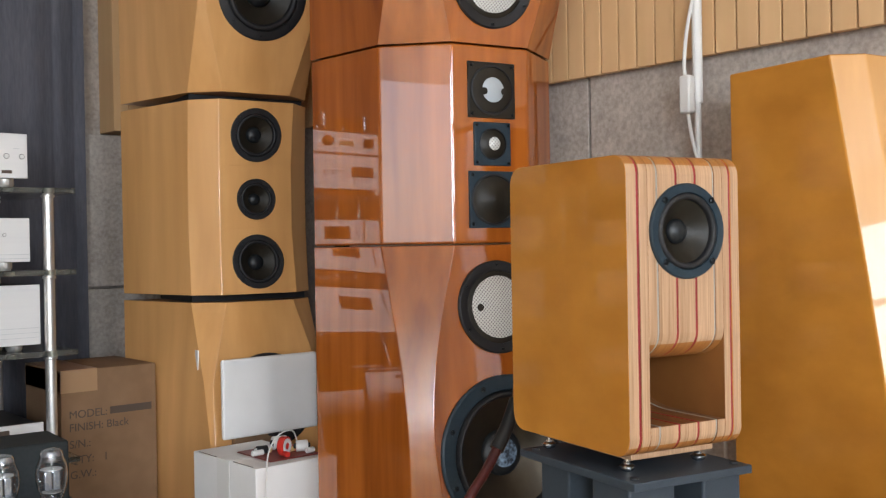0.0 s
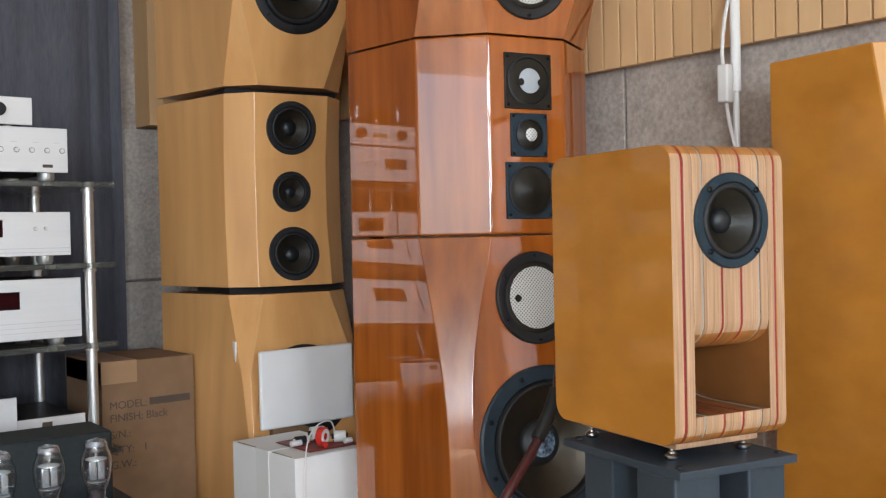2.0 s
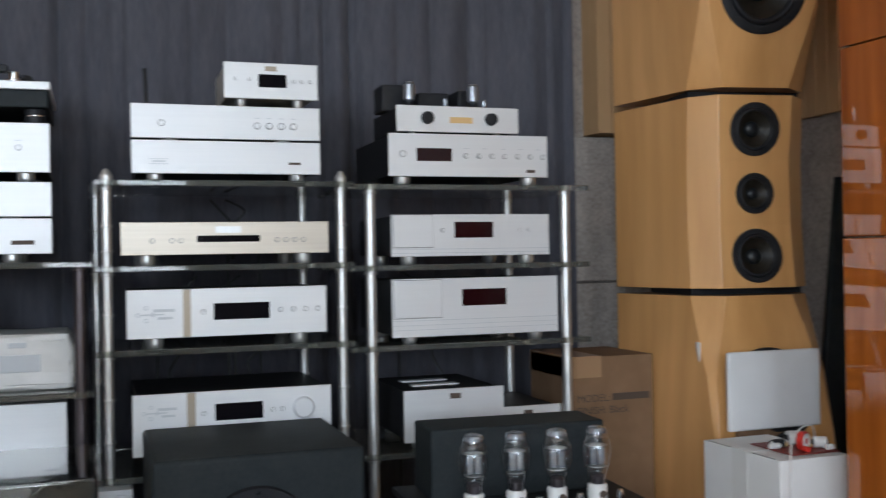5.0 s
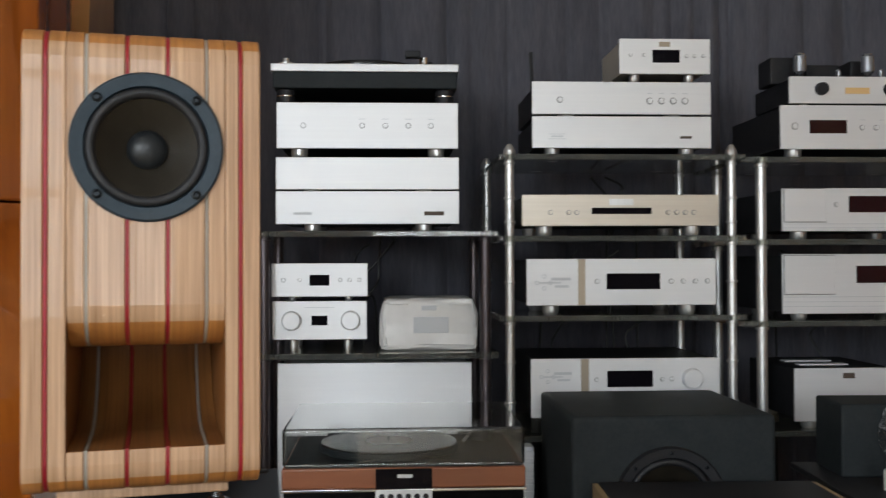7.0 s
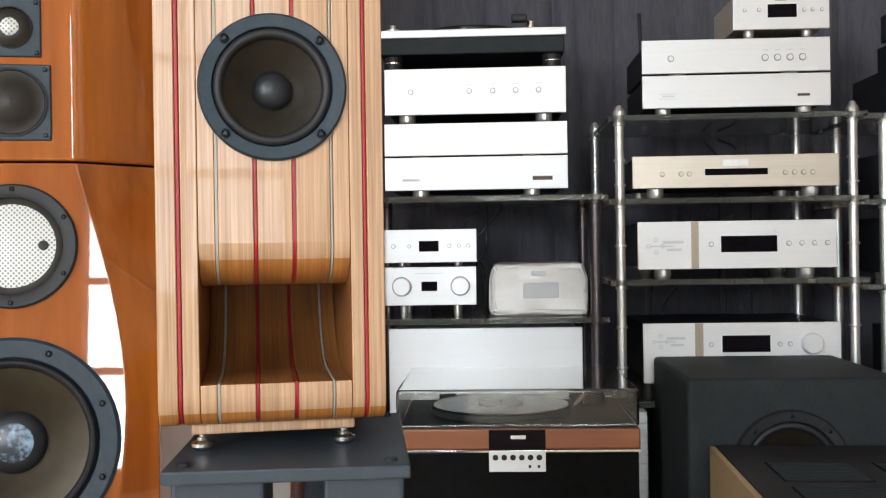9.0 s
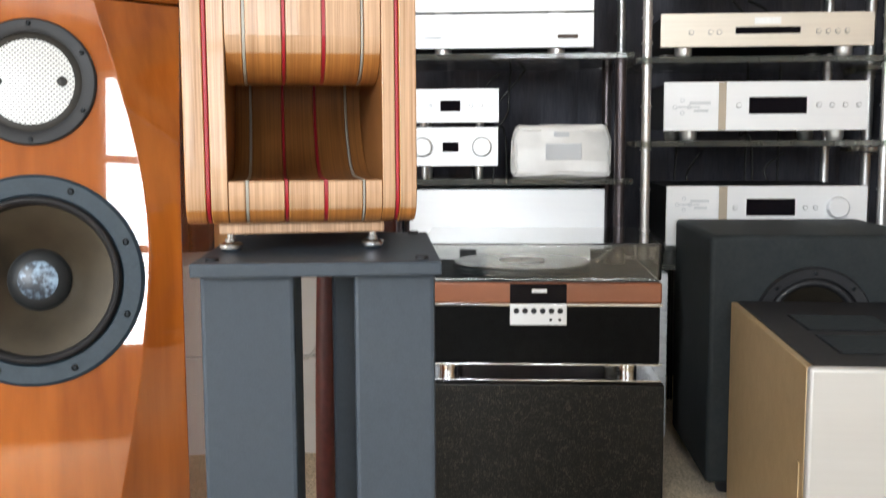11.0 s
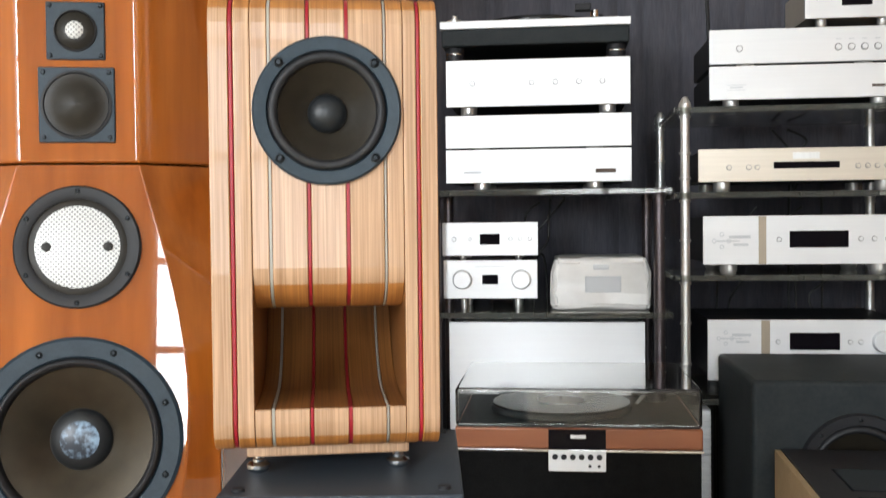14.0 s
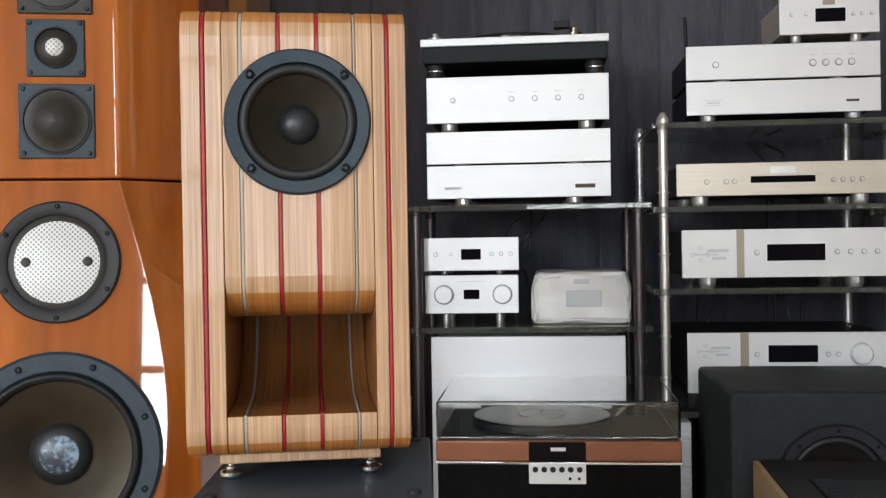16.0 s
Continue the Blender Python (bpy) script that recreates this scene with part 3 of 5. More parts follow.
def blond_tower(m, label):
    root = thing("tower_loudspeaker", label, "loudspeaker", m, "blond towers")
    W = 0.179
    D = 0.38
    TIP = 12.0
    mid = [(0.838, 0.112, W, 0.062, 0.0), (1.02, 0.108, W, 0.075, 0.018), (1.20, 0.108, W, 0.075, 0.018), (1.383, 0.112, W, 0.062, 0.0)]
    low = [(0.06, 0.165, W, 0.014, 0.0), (0.45, 0.168, W, 0.010, 0.0), (0.60, 0.160, W, 0.018, 0.0), (0.818, 0.100, W, 0.066, 0.0)]
    up = [(1.403, 0.100, W, 0.066, 0.0), (1.62, 0.160, W, 0.018, 0.0), (1.78, 0.168, W, 0.010, 0.0), (2.16, 0.165, W, 0.014, 0.0)]
    low, up = leaned(low, 0.818, TIP), leaned(up, 1.403, TIP)
    a = tower_module("lower_cabinet", low, D, BLOND, root, -0.10)
    b = tower_module("middle_cabinet", mid, D, BLOND, root, -0.10)
    c = tower_module("upper_cabinet", up, D, BLOND, root, -0.10)
    part("seam", box(-W + 0.008, W - 0.008, 0.075, D - 0.01, 0.819, 0.837), BLACKMETAL, root)
    part("seam", box(-W + 0.008, W - 0.008, 0.075, D - 0.01, 1.384, 1.402), BLACKMETAL, root)
    carve(b, [cyl((0, 0.01, z), r * 0.8, 0.1, "y", 40) for z, r in ((1.287, 0.076), (1.106, 0.058), (0.929, 0.077))])
    carve(a, [turned(cyl((0, 0, 0.540), 0.105, 0.14, "y", 40), tilt(0.818, 0.54, TIP))])
    carve(c, [turned(cyl((0, 0, 1.680), 0.105, 0.14, "y", 40), tilt(1.403, 1.68, TIP))])
    for o in (a, b, c):
        soften(o, 0.002, 2, 12)
    for z, r, yy in ((1.287, 0.076, 0.010), (1.106, 0.058, 0.018), (0.929, 0.077, 0.010)):
        f = cone_driver(root, 0, z, r, 0.0, frame_mat=RUBBER, cap=0.30, n=4, screw=0.002, depth=0.3, lip=0.005)
        f.matrix_local = Matrix.Translation((0, yy - 0.0005, z)) @ pose(0, 0, 0, 5.6 if z > 1.2 else -5.6 if z < 1.0 else 0) @ Matrix.Translation((0, 0, -z))
    for z0, zc in ((0.818, 0.540), (1.403, 1.680)):
        f = cone_driver(root, 0, zc, 0.130, 0.0, frame_mat=RUBBER, cap=0.3, n=8, screw=0.003, name="woofer")
        f.matrix_local = tilt(z0, zc, TIP)
    part("base", box(-0.15, 0.15, 0.05, D - 0.03, 0.0, 0.06, 0.003), BLACKMETAL, root)
    part("tag", box(-0.184, -0.1795, 0.004, 0.026, 0.635, 0.69, 0.001), WHITE, root)
    return root


blond_tower(pose(1.765, 2.489, 0, 0, 0, -8), "pale blond wood tower loudspeaker with black seams between modules")
blond_tower(pose(-1.16, 2.489, 0, 0, 0, 22), "pale blond tower loudspeaker half hidden behind the cherry one")


def honey_tower(m):
    """A lower tower with a slanting front corner beside the wall."""
    root = thing("floor_loudspeaker", "honey-veneered floor loudspeaker with pale slanting front baffle", "loudspeaker", m)
    rings = []
    for z, e, s in ((0.05, -0.17, 0.0), (0.5, -0.135, 0.0), (0.9, -0.07, 0.0), (1.282, 0.0, 0.0)):
        rings.append([(0.0, e, z), (0.05, e - 0.035, z), (0.17, e - 0.035, z), (0.215, e, z), (0.215, 0.225, z), (0.0, 0.225, z)])
    body = part("cabinet", loft(rings), [HONEY, BLOND], root, smooth=20)
    for p in body.data.polygons:
        if p.normal.y < -0.5 or (p.normal.y < -0.2 and p.normal.x < 0):
            p.material_index = 1
    soften(body, 0.004, 3, 12)
    part("base", box(0.02, 0.195, -0.15, 0.20, 0, 0.05, 0.003), BLACKMETAL, root)
    return root


honey_tower(pose(1.925, 0.862, 0, 0, 0, -10))


# ---------------------------------------------------------------- laminated loudspeakers on stands
def arc(cy, cz, r, a0, a1, n):
    return [(cy + r * math.cos(math.radians(a0 + (a1 - a0) * i / n)), cz + r * math.sin(math.radians(a0 + (a1 - a0) * i / n))) for i in range(n + 1)]


def side_profile(H, D, rad):
    return arc(rad, rad, rad, 180, 270, 6) + arc(D - rad, rad, rad, 270, 360, 6) + arc(D - rad, H - rad, rad, 0, 90, 6) + arc(rad, H - rad, rad, 90, 180, 6)


def horn_profile(H, D, rad):
    """The same outline with a flared mouth let into its front."""
    z0, z1 = 0.038, 0.161
    lip = [(0.062 + 0.062 * math.cos(radians(a)), z1 + 0.039 * math.sin(radians(a))) for a in np.linspace(180, 268, 9)]
    mouth = lip + [(0.12, z1 - 0.036), (0.225, z1 - 0.026)]
    back = [(0.098 + 0.125 * math.cos(radians(a)), z0 + 0.088 + 0.088 * math.sin(radians(a))) for a in np.linspace(4, -90, 10)] + [(0.0, z0)]
    return arc(rad, rad, rad, 180, 270, 6) + arc(D - rad, rad, rad, 270, 360, 6) + arc(D - rad, H - rad, rad, 0, 90, 6) + arc(rad, H - rad, rad, 90, 180, 6) + mouth + back


def laminated_speaker(m, label):
    H, D, rad, W = 0.399, 0.280, 0.026, 0.198
    root = thing("bookshelf_loudspeaker", label, "loudspeaker", m, "laminated loudspeakers")
    k = W / 405.0
    cuts = [("board", 0, 35), ("inlay", 35, 43), ("board", 43, 103), ("spline", 103, 108), ("board", 108, 171), ("inlay", 171, 177), ("board", 177, 240), ("inlay", 240, 246), ("board", 246, 308), ("spline", 308, 313), ("board", 313, 367), ("inlay", 367, 374), ("board", 374, 405)]
    full, horn = side_profile(H, D, rad), horn_profile(H, D, rad)
    thin = [(y * 0.996 + 0.0006, z * 0.9965 + 0.0007) for y, z in full]
    thin_horn = [(y * 0.996 + 0.0006, z * 0.9965 + 0.0007) for y, z in horn]
    hole = (0.0025, 0.297)
    r_d = 0.0645
    for name, a, b in cuts:
        x0, x1 = -W / 2 + a * k + 0.00005, -W / 2 + b * k - 0.00005
        slim = name != "board"
        material = PLY if name == "board" else RED_STRIP if name == "inlay" else GREY_STRIP
        inner = 73 <= (a + b) / 2 <= 340
        if a < 73 < b:
            bm = prism(full, x0, -W / 2 + 73 * k)
            prism(horn, -W / 2 + 73 * k, x1, bm)
        elif a < 343 < b:
            bm = prism(horn, x0, -W / 2 + 343 * k)
            prism(full, -W / 2 + 343 * k, x1, bm)
        elif inner:
            bm = prism(thin_horn if slim else horn, x0, x1)
        else:
            bm = prism(thin if slim else full, x0, x1)
        outer = a == 0 or b == 405
        ob = part(name, bm, [PLY, HONEY, PLY_GOLD, PLY_SHADED] if name == "board" else material, root, smooth=30)
        if name == "board":
            for p in ob.data.polygons:
                if outer and abs(p.normal.x) > 0.9:
                    p.material_index = 1
                # faces inside the mouth get the ply with shade in its colour
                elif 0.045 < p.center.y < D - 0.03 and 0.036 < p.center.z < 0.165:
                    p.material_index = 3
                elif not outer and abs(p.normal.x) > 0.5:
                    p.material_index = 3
                # rounded top and bottom faces: the golden glance of light comes from the material
                elif abs(p.normal.x) < 0.5 and abs(p.normal.z) > 0.55:
                    p.material_index = 2
                elif abs(p.normal.x) < 0.5 and p.center.y > 0.02:
                    p.material_index = 2
        if min(abs(x0), abs(x1)) < r_d * 0.78 and inner and not (a < 73 < b or a < 343 < b):
            carve(ob, [cyl((hole[0], 0, hole[1]), r_d * 0.8, 0.08, "y", 40)])
        soften(ob, 0.0013, 2, 60)
    part("back_panel", box(-W / 2 + 0.03, W / 2 - 0.03, D - 0.002, D + 0.006, 0.04, H - 0.04, 0.002), HONEY, root)
    cone_driver(root, hole[0], hole[1], r_d, 0.0, cap=0.27, n=4, phase=math.pi / 4, depth=0.34, screw=0.0042, lip=0.006)
    part("base_board", box(-W * 0.37, W * 0.37, 0.03, D - 0.03, -0.010, -0.0005, 0.002), PLY, root)
    for sx in (-1, 1):
        for yy in (0.05, 0.235):
            f = part("spike_foot", lathe([(0, -0.028), (0.0055, -0.028), (0.0085, -0.0265), (0.0108, -0.0235), (0.0108, -0.0205), (0.0075, -0.0185), (0.0055, -0.018), (0.0055, -0.0155), (0.0035, -0.015), (0.0035, -0.0095)], (sx * 0.064, yy, 0), 20), CHROME, root)
    return root


def speaker_stand(m, label, shoe=0.004):
    root = thing("speaker_stand", label, "speaker stand", m, "speaker stands")
    T = 0.639
    part("top_plate", box(-0.104, 0.104, 0.0, 0.27, T - 0.012, T, 0.002), STANDGREY, root)
    for sx, w in ((-1, 0), (1, 0)):
        part("pillar", box(*((-0.099, -0.020) if sx < 0 else (0.030, 0.099)), 0.018, 0.098, 0.02, T - 0.012, 0.004), STANDGREY, root)
        part("pillar", box(*((-0.09, -0.035) if sx < 0 else (0.004, 0.075)), 0.165, 0.235, 0.02, T - 0.012, 0.004), STANDGREY, root)
    part("base_plate", box(-0.15, 0.15, -0.03, 0.30, 0.004, 0.02, 0.003), STANDGREY, root)
    for sx in (-1, 1):
        for yy in (0.02, 0.25):
            part("bolt", lathe([(0, T + 0.003), (0.005, T + 0.003), (0.006, T + 0.0015), (0.006, T)], (sx * 0.088, yy, 0), 14), BLACKMETAL, root)
        for yy in (0.0, 0.27):
            part("foot", cyl((sx * 0.13, yy, 0.0045 - shoe / 2), 0.012, shoe, seg=14), RUBBER, root)
    return root


SP = 0.639 + 0.028
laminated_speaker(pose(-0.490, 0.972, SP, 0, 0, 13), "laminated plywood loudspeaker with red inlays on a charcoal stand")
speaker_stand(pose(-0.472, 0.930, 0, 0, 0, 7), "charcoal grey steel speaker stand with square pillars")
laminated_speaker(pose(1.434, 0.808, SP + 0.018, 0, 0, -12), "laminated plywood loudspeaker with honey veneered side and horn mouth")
speaker_stand(pose(1.432, 0.795, 0.018, 0, 0, -12), "dark charcoal steel speaker stand under the second loudspeaker", 0.022)


# ---------------------------------------------------------------- equipment
def feet(root, x0, x1, y0, y1, z0, z1, r=0.016, material=None):
    for x in (x0, x1):
        for y in (y0, y1):
            part("foot", lathe([(0, z0), (r * 0.8, z0), (r, z0 + (z1 - z0) * 0.3), (r, z1 - 0.001)], (x, y, 0), 18), material or STEEL, root)


def component(name, label, category, x0, x1, z0, z1, y, depth, shelf, face=None, body=None, displays=(), buttons=(), knobs=(), bands=(), marks=(), inset=0.008, plate=0.010, foot_r=0.021, foot_in=0.09, split=(), rot=0.0, foot_mat=None):
    """A hi-fi unit: thick front plate, chassis, feet and its controls. Places on the face run from its lower left corner."""
    root = thing(name, label, category, pose(x0, y, shelf, 0, 0, rot))
    w, h0, h1 = x1 - x0, z0 - shelf, z1 - shelf
    face, body = face or SILVER, body or BLACKMETAL
    part("front_panel", box(0, w, 0, plate, h0, h1, 0.0015), face, root)
    part("chassis", box(inset, w - inset, plate, depth, h0 + 0.004, h1 - 0.003, 0.001), body, root)
    feet(root, foot_in, w - foot_in, 0.035, depth - 0.05, 0, h0 + 0.004, foot_r, foot_mat)
    for a, b, c, d, *mm in displays:
        part("display", box(a, b, -0.0012, 0.001, h0 + c, h0 + d, 0.0004, 1), mm[0] if mm else DISPLAY, root)
    for a, c, r in buttons:
        b = part("button", lathe([(0, 0.0035), (r * 0.78, 0.0035), (r * 0.88, 0.0028), (r * 0.88, -0.001)], (a, 0, h0 + c), 18, "y"), face, root)
        part("button_gap", lathe([(r * 0.86, 0.0007), (r * 1.16, 0.0007), (r * 1.16, -0.001)], (a, 0, h0 + c), 18, "y"), STEEL_DARK, b)
    for a, c, r, *mm in knobs:
        part("knob", lathe([(0, 0.016), (r * 0.86, 0.016), (r * 0.95, 0.0145), (r, 0.004), (r * 1.04, 0.003), (r * 1.04, -0.001)], (a, 0, h0 + c), 32, "y"), mm[0] if mm else SILVER, root)
    for a, b, *mm in bands:
        part("trim_band", box(a, b, -0.001, 0.001, h0 + 0.001, h1 - h0 + h0 - 0.001, 0.0003, 1), mm[0] if mm else GOLDBAND, root)
    for a, b, c, d, *mm in marks:
        part("print", box(a, b, -0.0007, 0.001, h0 + c, h0 + d), mm[0] if mm else PRINT, root)
    for a, b, c, d in split:
        # dark strip painting the shadow line round the raised plate
        part("plate_shadow_line", box(a - 0.0016, b + 0.0016, -0.0006, 0.001, h0 + c - 0.0016, h0 + d + 0.0016), STEEL_DARK, root)
        part("raised_plate", box(a, b, -0.005, -0.0007, h0 + c, h0 + d, 0.001, 1), face, root)
    return root


def rack(name, label, xs, yf, yb, shelves, top, post_mat, r, over, rings=(), finial=True, shelf_t=0.014, xs_back=None):
    root = thing(name, label, "equipment rack", group="equipment racks")
    for xl, yy in ((xs, yf), (xs_back or xs, yb)):
        for x in xl:
            bm = cyl((x, yy, top / 2), r, top, seg=20)
            p = part("post", bm, post_mat, root)
            for z in list(rings) + [s for s in shelves]:
                part("collar", cyl((x, yy, z - shelf_t / 2 - 0.006), r * 1.25, 0.006, seg=20, bevel=0.001), post_mat, p)
            if finial:
                part("cap", lathe([(r * 1.3, top - 0.02), (r * 1.3, top - 0.004), (r * 0.9, top + 0.004), (r * 0.55, top + 0.012), (0, top + 0.013)], (x, yy, 0), 18), post_mat, p)
            part("foot", lathe([(0, 0), (r * 1.4, 0), (r * 1.4, 0.012), (r, 0.016)], (x, yy, 0), 18), post_mat, p)
    for z in shelves:
        part("shelf", box(xs[0] - over, xs[1] + over, yf - 0.03, yb + 0.03, z - shelf_t / 2, z + shelf_t / 2, 0.002), SMOKE, root)
    return root


rack("equipment_rack", "smoked acrylic equipment rack with dark metal posts", (-0.585, -0.037), 2.60, 2.93, (0.938, 0.637, 0.20), 0.945, BRONZE_POST, 0.0135, 0.03, finial=False)
rack("equipment_rack", "smoked acrylic equipment rack with ringed chrome posts", (0.024, 0.588), 2.592, 2.93, (1.128, 0.925, 0.727, 0.43), 1.15, STEEL, 0.0115, 0.028, rings=(1.04, 0.98, 0.83, 0.63, 0.53), xs_back=(0.0, 0.554))
rack("equipment_rack", "smoked acrylic equipment rack with brushed steel posts", (0.664, 1.213), 2.592, 2.93, (1.122, 0.915, 0.710, 0.435), 1.128, STEEL, 0.0135, 0.06, finial=False, xs_back=(0.664, 1.184))

# first rack: turntable, stacked silver units, wrapped parcel, large silver box
SH = 0.945
component("power_amplifier", "wide silver amplifier with paired front plates on the rack", "amplifier", -0.562, -0.098, 0.965, 1.049, 2.65, 0.34, SH, displays=(), marks=((0.375, 0.425, 0.022, 0.032, INK), (0.045, 0.09, 0.024, 0.030)))
component("power_amplifier", "plain silver amplifier unit under another", "amplifier", -0.562, -0.098, 1.053, 1.135, 2.65, 0.34, 1.049)
pre = component("preamplifier", "silver preamplifier with five round push buttons", "amplifier", -0.560, -0.100, 1.157, 1.274, 2.65, 0.34, 1.135, buttons=tuple((a, 0.058, 0.0062) for a in (0.067, 0.216, 0.275, 0.333, 0.391)), marks=tuple((a - 0.008, a + 0.008, 0.074, 0.076) for a in (0.216, 0.275, 0.333, 0.391)), foot_in=0.055)


def record_player(x0, x1, y, depth, z):
    root = thing("turntable", "flat black turntable with silver top plate and tonearm", "turntable", pose(x0, y, z))
    w = x1 - x0
    for x in (0.035, w - 0.035):
        for yy in (0.04, depth - 0.04):
            f = part("foot", cyl((x, yy, 0.018), 0.024, 0.036, seg=24, bevel=0.003), RUBBER, root)
            part("ring", cyl((x, yy, 0.019), 0.0246, 0.0035, seg=24, bevel=0.0006), CHROME, f)
    part("plinth", box(0.004, w - 0.004, 0.004, depth, 0.036, 0.078, 0.004), SUBBLACK, root)
    part("top_plate", box(0, w, 0, depth, 0.078, 0.098, 0.002), SILVER, root)
    part("platter", cyl((w * 0.5, depth * 0.5, 0.106), 0.15, 0.016, seg=64, bevel=0.002), VINYL, root)
    part("spindle", cyl((w * 0.53, depth * 0.5, 0.127), 0.005, 0.026, seg=12), CHROME, root)
    ta = part("tonearm", tube([(w * 0.86, depth * 0.70, 0.142), (w * 0.82, depth * 0.45, 0.142), (w * 0.77, depth * 0.24, 0.138)], 0.0045), CHROME, root)
    part("headshell", box(w * 0.715, w * 0.80, depth * 0.17, depth * 0.25, 0.128, 0.146, 0.003), BLACKMETAL, ta)
    part("arm_rest", lathe([(0, 0.136), (0.012, 0.135), (0.012, 0.118), (0.022, 0.114), (0.022, 0.097)], (w * 0.82, depth * 0.30, 0), 20), CHROME, ta)
    part("pivot", lathe([(0, 0.154), (0.010, 0.152), (0.013, 0.142), (0.018, 0.120), (0.024, 0.098)], (w * 0.86, depth * 0.70, 0), 20), BLACKMETAL, ta)
    part("counterweight", cyl((w * 0.868, depth * 0.80, 0.142), 0.014, 0.03, "y", 20, 0.002), BLACKMETAL, ta)
    part("knob", lathe([(0, 0.117), (0.007, 0.116), (0.008, 0.106), (0.019, 0.104), (0.019, 0.097)], (0.036, 0.03, 0), 24), STEEL, root)
    return root


record_player(-0.574, -0.098, 2.645, 0.35, 1.274)
SH = 0.644
component("media_player", "small silver box with two large knobs under another", "hi-fi unit", -0.570, -0.333, 0.674, 0.771, 2.64, 0.25, SH, displays=((0.098, 0.138, 0.036, 0.060),), knobs=((0.048, 0.048, 0.024), (0.196, 0.048, 0.024)), marks=((0.08, 0.155, 0.080, 0.082),), foot_in=0.05, foot_r=0.009)
component("media_player", "small silver box with display and four buttons", "hi-fi unit", -0.572, -0.331, 0.782, 0.866, 2.64, 0.25, 0.771, displays=((0.095, 0.145, 0.028, 0.055),), buttons=((0.03, 0.042, 0.005), (0.07, 0.042, 0.004), (0.172, 0.042, 0.0045), (0.196, 0.042, 0.0045), (0.22, 0.042, 0.0045)), foot_in=0.05, foot_r=0.009)


def wrapped_parcel(x0, x1, y, depth, z0, z1):
    rng = random.Random(4)
    bm = bmesh.new()
    bmesh.ops.create_cube(bm, size=1, matrix=Matrix.Translation(((x0 + x1) / 2, y + depth / 2, (z0 + z1) / 2)) @ Matrix.Diagonal((x1 - x0, depth, z1 - z0, 1)))
    bmesh.ops.bevel(bm, geom=bm.edges[:], offset=0.016, segments=2, profile=0.5, affect="EDGES")
    bmesh.ops.subdivide_edges(bm, edges=bm.edges[:], cuts=3, use_grid_fill=True)
    for v in bm.verts:
        if v.co.z > z0 + 0.004:
            v.co += Vector([rng.uniform(-0.0025, 0.0025) for _ in range(3)])
            if v.co.z > z1 - 0.03:
                v.co.x += (((x0 + x1) / 2) - v.co.x) * 0.06
    root = thing("wrapped_unit", "small hi-fi unit still wrapped in crumpled white plastic", "parcel")
    a = part("wrapping", bm, WRAP, root)
    part("label_patch", box(x0 + 0.085, x1 - 0.075, y - 0.0035, y + 0.002, z0 + 0.045, z0 + 0.085, 0.001), PRINT, root)
    part("label_patch", box(x0 + 0.105, x1 - 0.105, y - 0.0035, y + 0.002, z1 - 0.03, z1 - 0.018, 0.001), PRINT, root)
    return root


wrapped_parcel(-0.300, -0.052, 2.64, 0.24, 0.644, 0.776)
bigbox = thing("floor_amplifier", "tall silver-white cabinet standing under the rack shelf", "amplifier", pose(-0.555, 2.62, 0))
part("front_panel", box(0, 0.485, 0, 0.014, 0.02, 0.617, 0.002), SILVER, bigbox)
part("chassis", box(0.008, 0.477, 0.014, 0.30, 0.02, 0.612, 0.002), SILVER, bigbox)
feet(bigbox, 0.06, 0.42, 0.05, 0.25, 0, 0.022)

# ribbed silver unit just visible beside the record deck cabinet
rib = thing("heatsink_amplifier", "silver amplifier with ribbed heat-sink side on the floor", "amplifier", pose(-0.20, 2.522, 0))
part("body", box(0, 0.272, 0.0, 0.055, 0.02, 0.420, 0.002), SILVER, rib)
for i in range(24):
    part("fin", box(0.236, 0.272, -0.005, 0.0, 0.03 + i * 0.016, 0.041 + i * 0.016, 0.001, 1), SILVER, rib)
feet(rib, 0.03, 0.2, 0.015, 0.055, 0, 0.021, 0.01)

# second rack
SH = 1.135
component("power_amplifier", "silver amplifier with plain front under its twin", "amplifier", 0.082, 0.537, 1.153, 1.233, 2.59, 0.36, SH, marks=((0.04, 0.085, 0.022, 0.0235), (0.04, 0.085, 0.034, 0.0355), (0.048, 0.078, 0.027, 0.031), (0.375, 0.405, 0.024, 0.030, INK)), foot_r=0.019, foot_in=0.055, inset=0.012)
pre = component("preamplifier", "silver preamplifier with four round push buttons", "amplifier", 0.082, 0.537, 1.238, 1.320, 2.59, 0.36, 1.233, buttons=((0.07, 0.036, 0.007), (0.298, 0.034, 0.0075), (0.328, 0.034, 0.0075), (0.358, 0.034, 0.0075), (0.388, 0.034, 0.0075)), marks=tuple((a - 0.006, a + 0.006, 0.052, 0.054) for a in (0.298, 0.328, 0.358, 0.388)), inset=0.012)
part("aerial", tube([(0.055, 0.355, 0.02), (0.055, 0.372, 0.04), (0.054, 0.372, 0.14), (0.050, 0.372, 0.238)], 0.0055), CABLE_BLACK, pre, "thin black rod aerial")
streamer = component("network_player", "compact champagne player with dark display", "hi-fi unit", 0.298, 0.528, 1.336, 1.424, 2.565, 0.24, 1.320, face=SILVER, body=CHAMPAGNE, displays=((0.083, 0.152, 0.028, 0.060),), buttons=((0.028, 0.047, 0.004), (0.062, 0.047, 0.004), (0.170, 0.045, 0.004), (0.190, 0.045, 0.004), (0.212, 0.045, 0.004)), marks=((0.10, 0.128, 0.068, 0.080, GOLDBAND),), foot_in=0.045, foot_r=0.013)
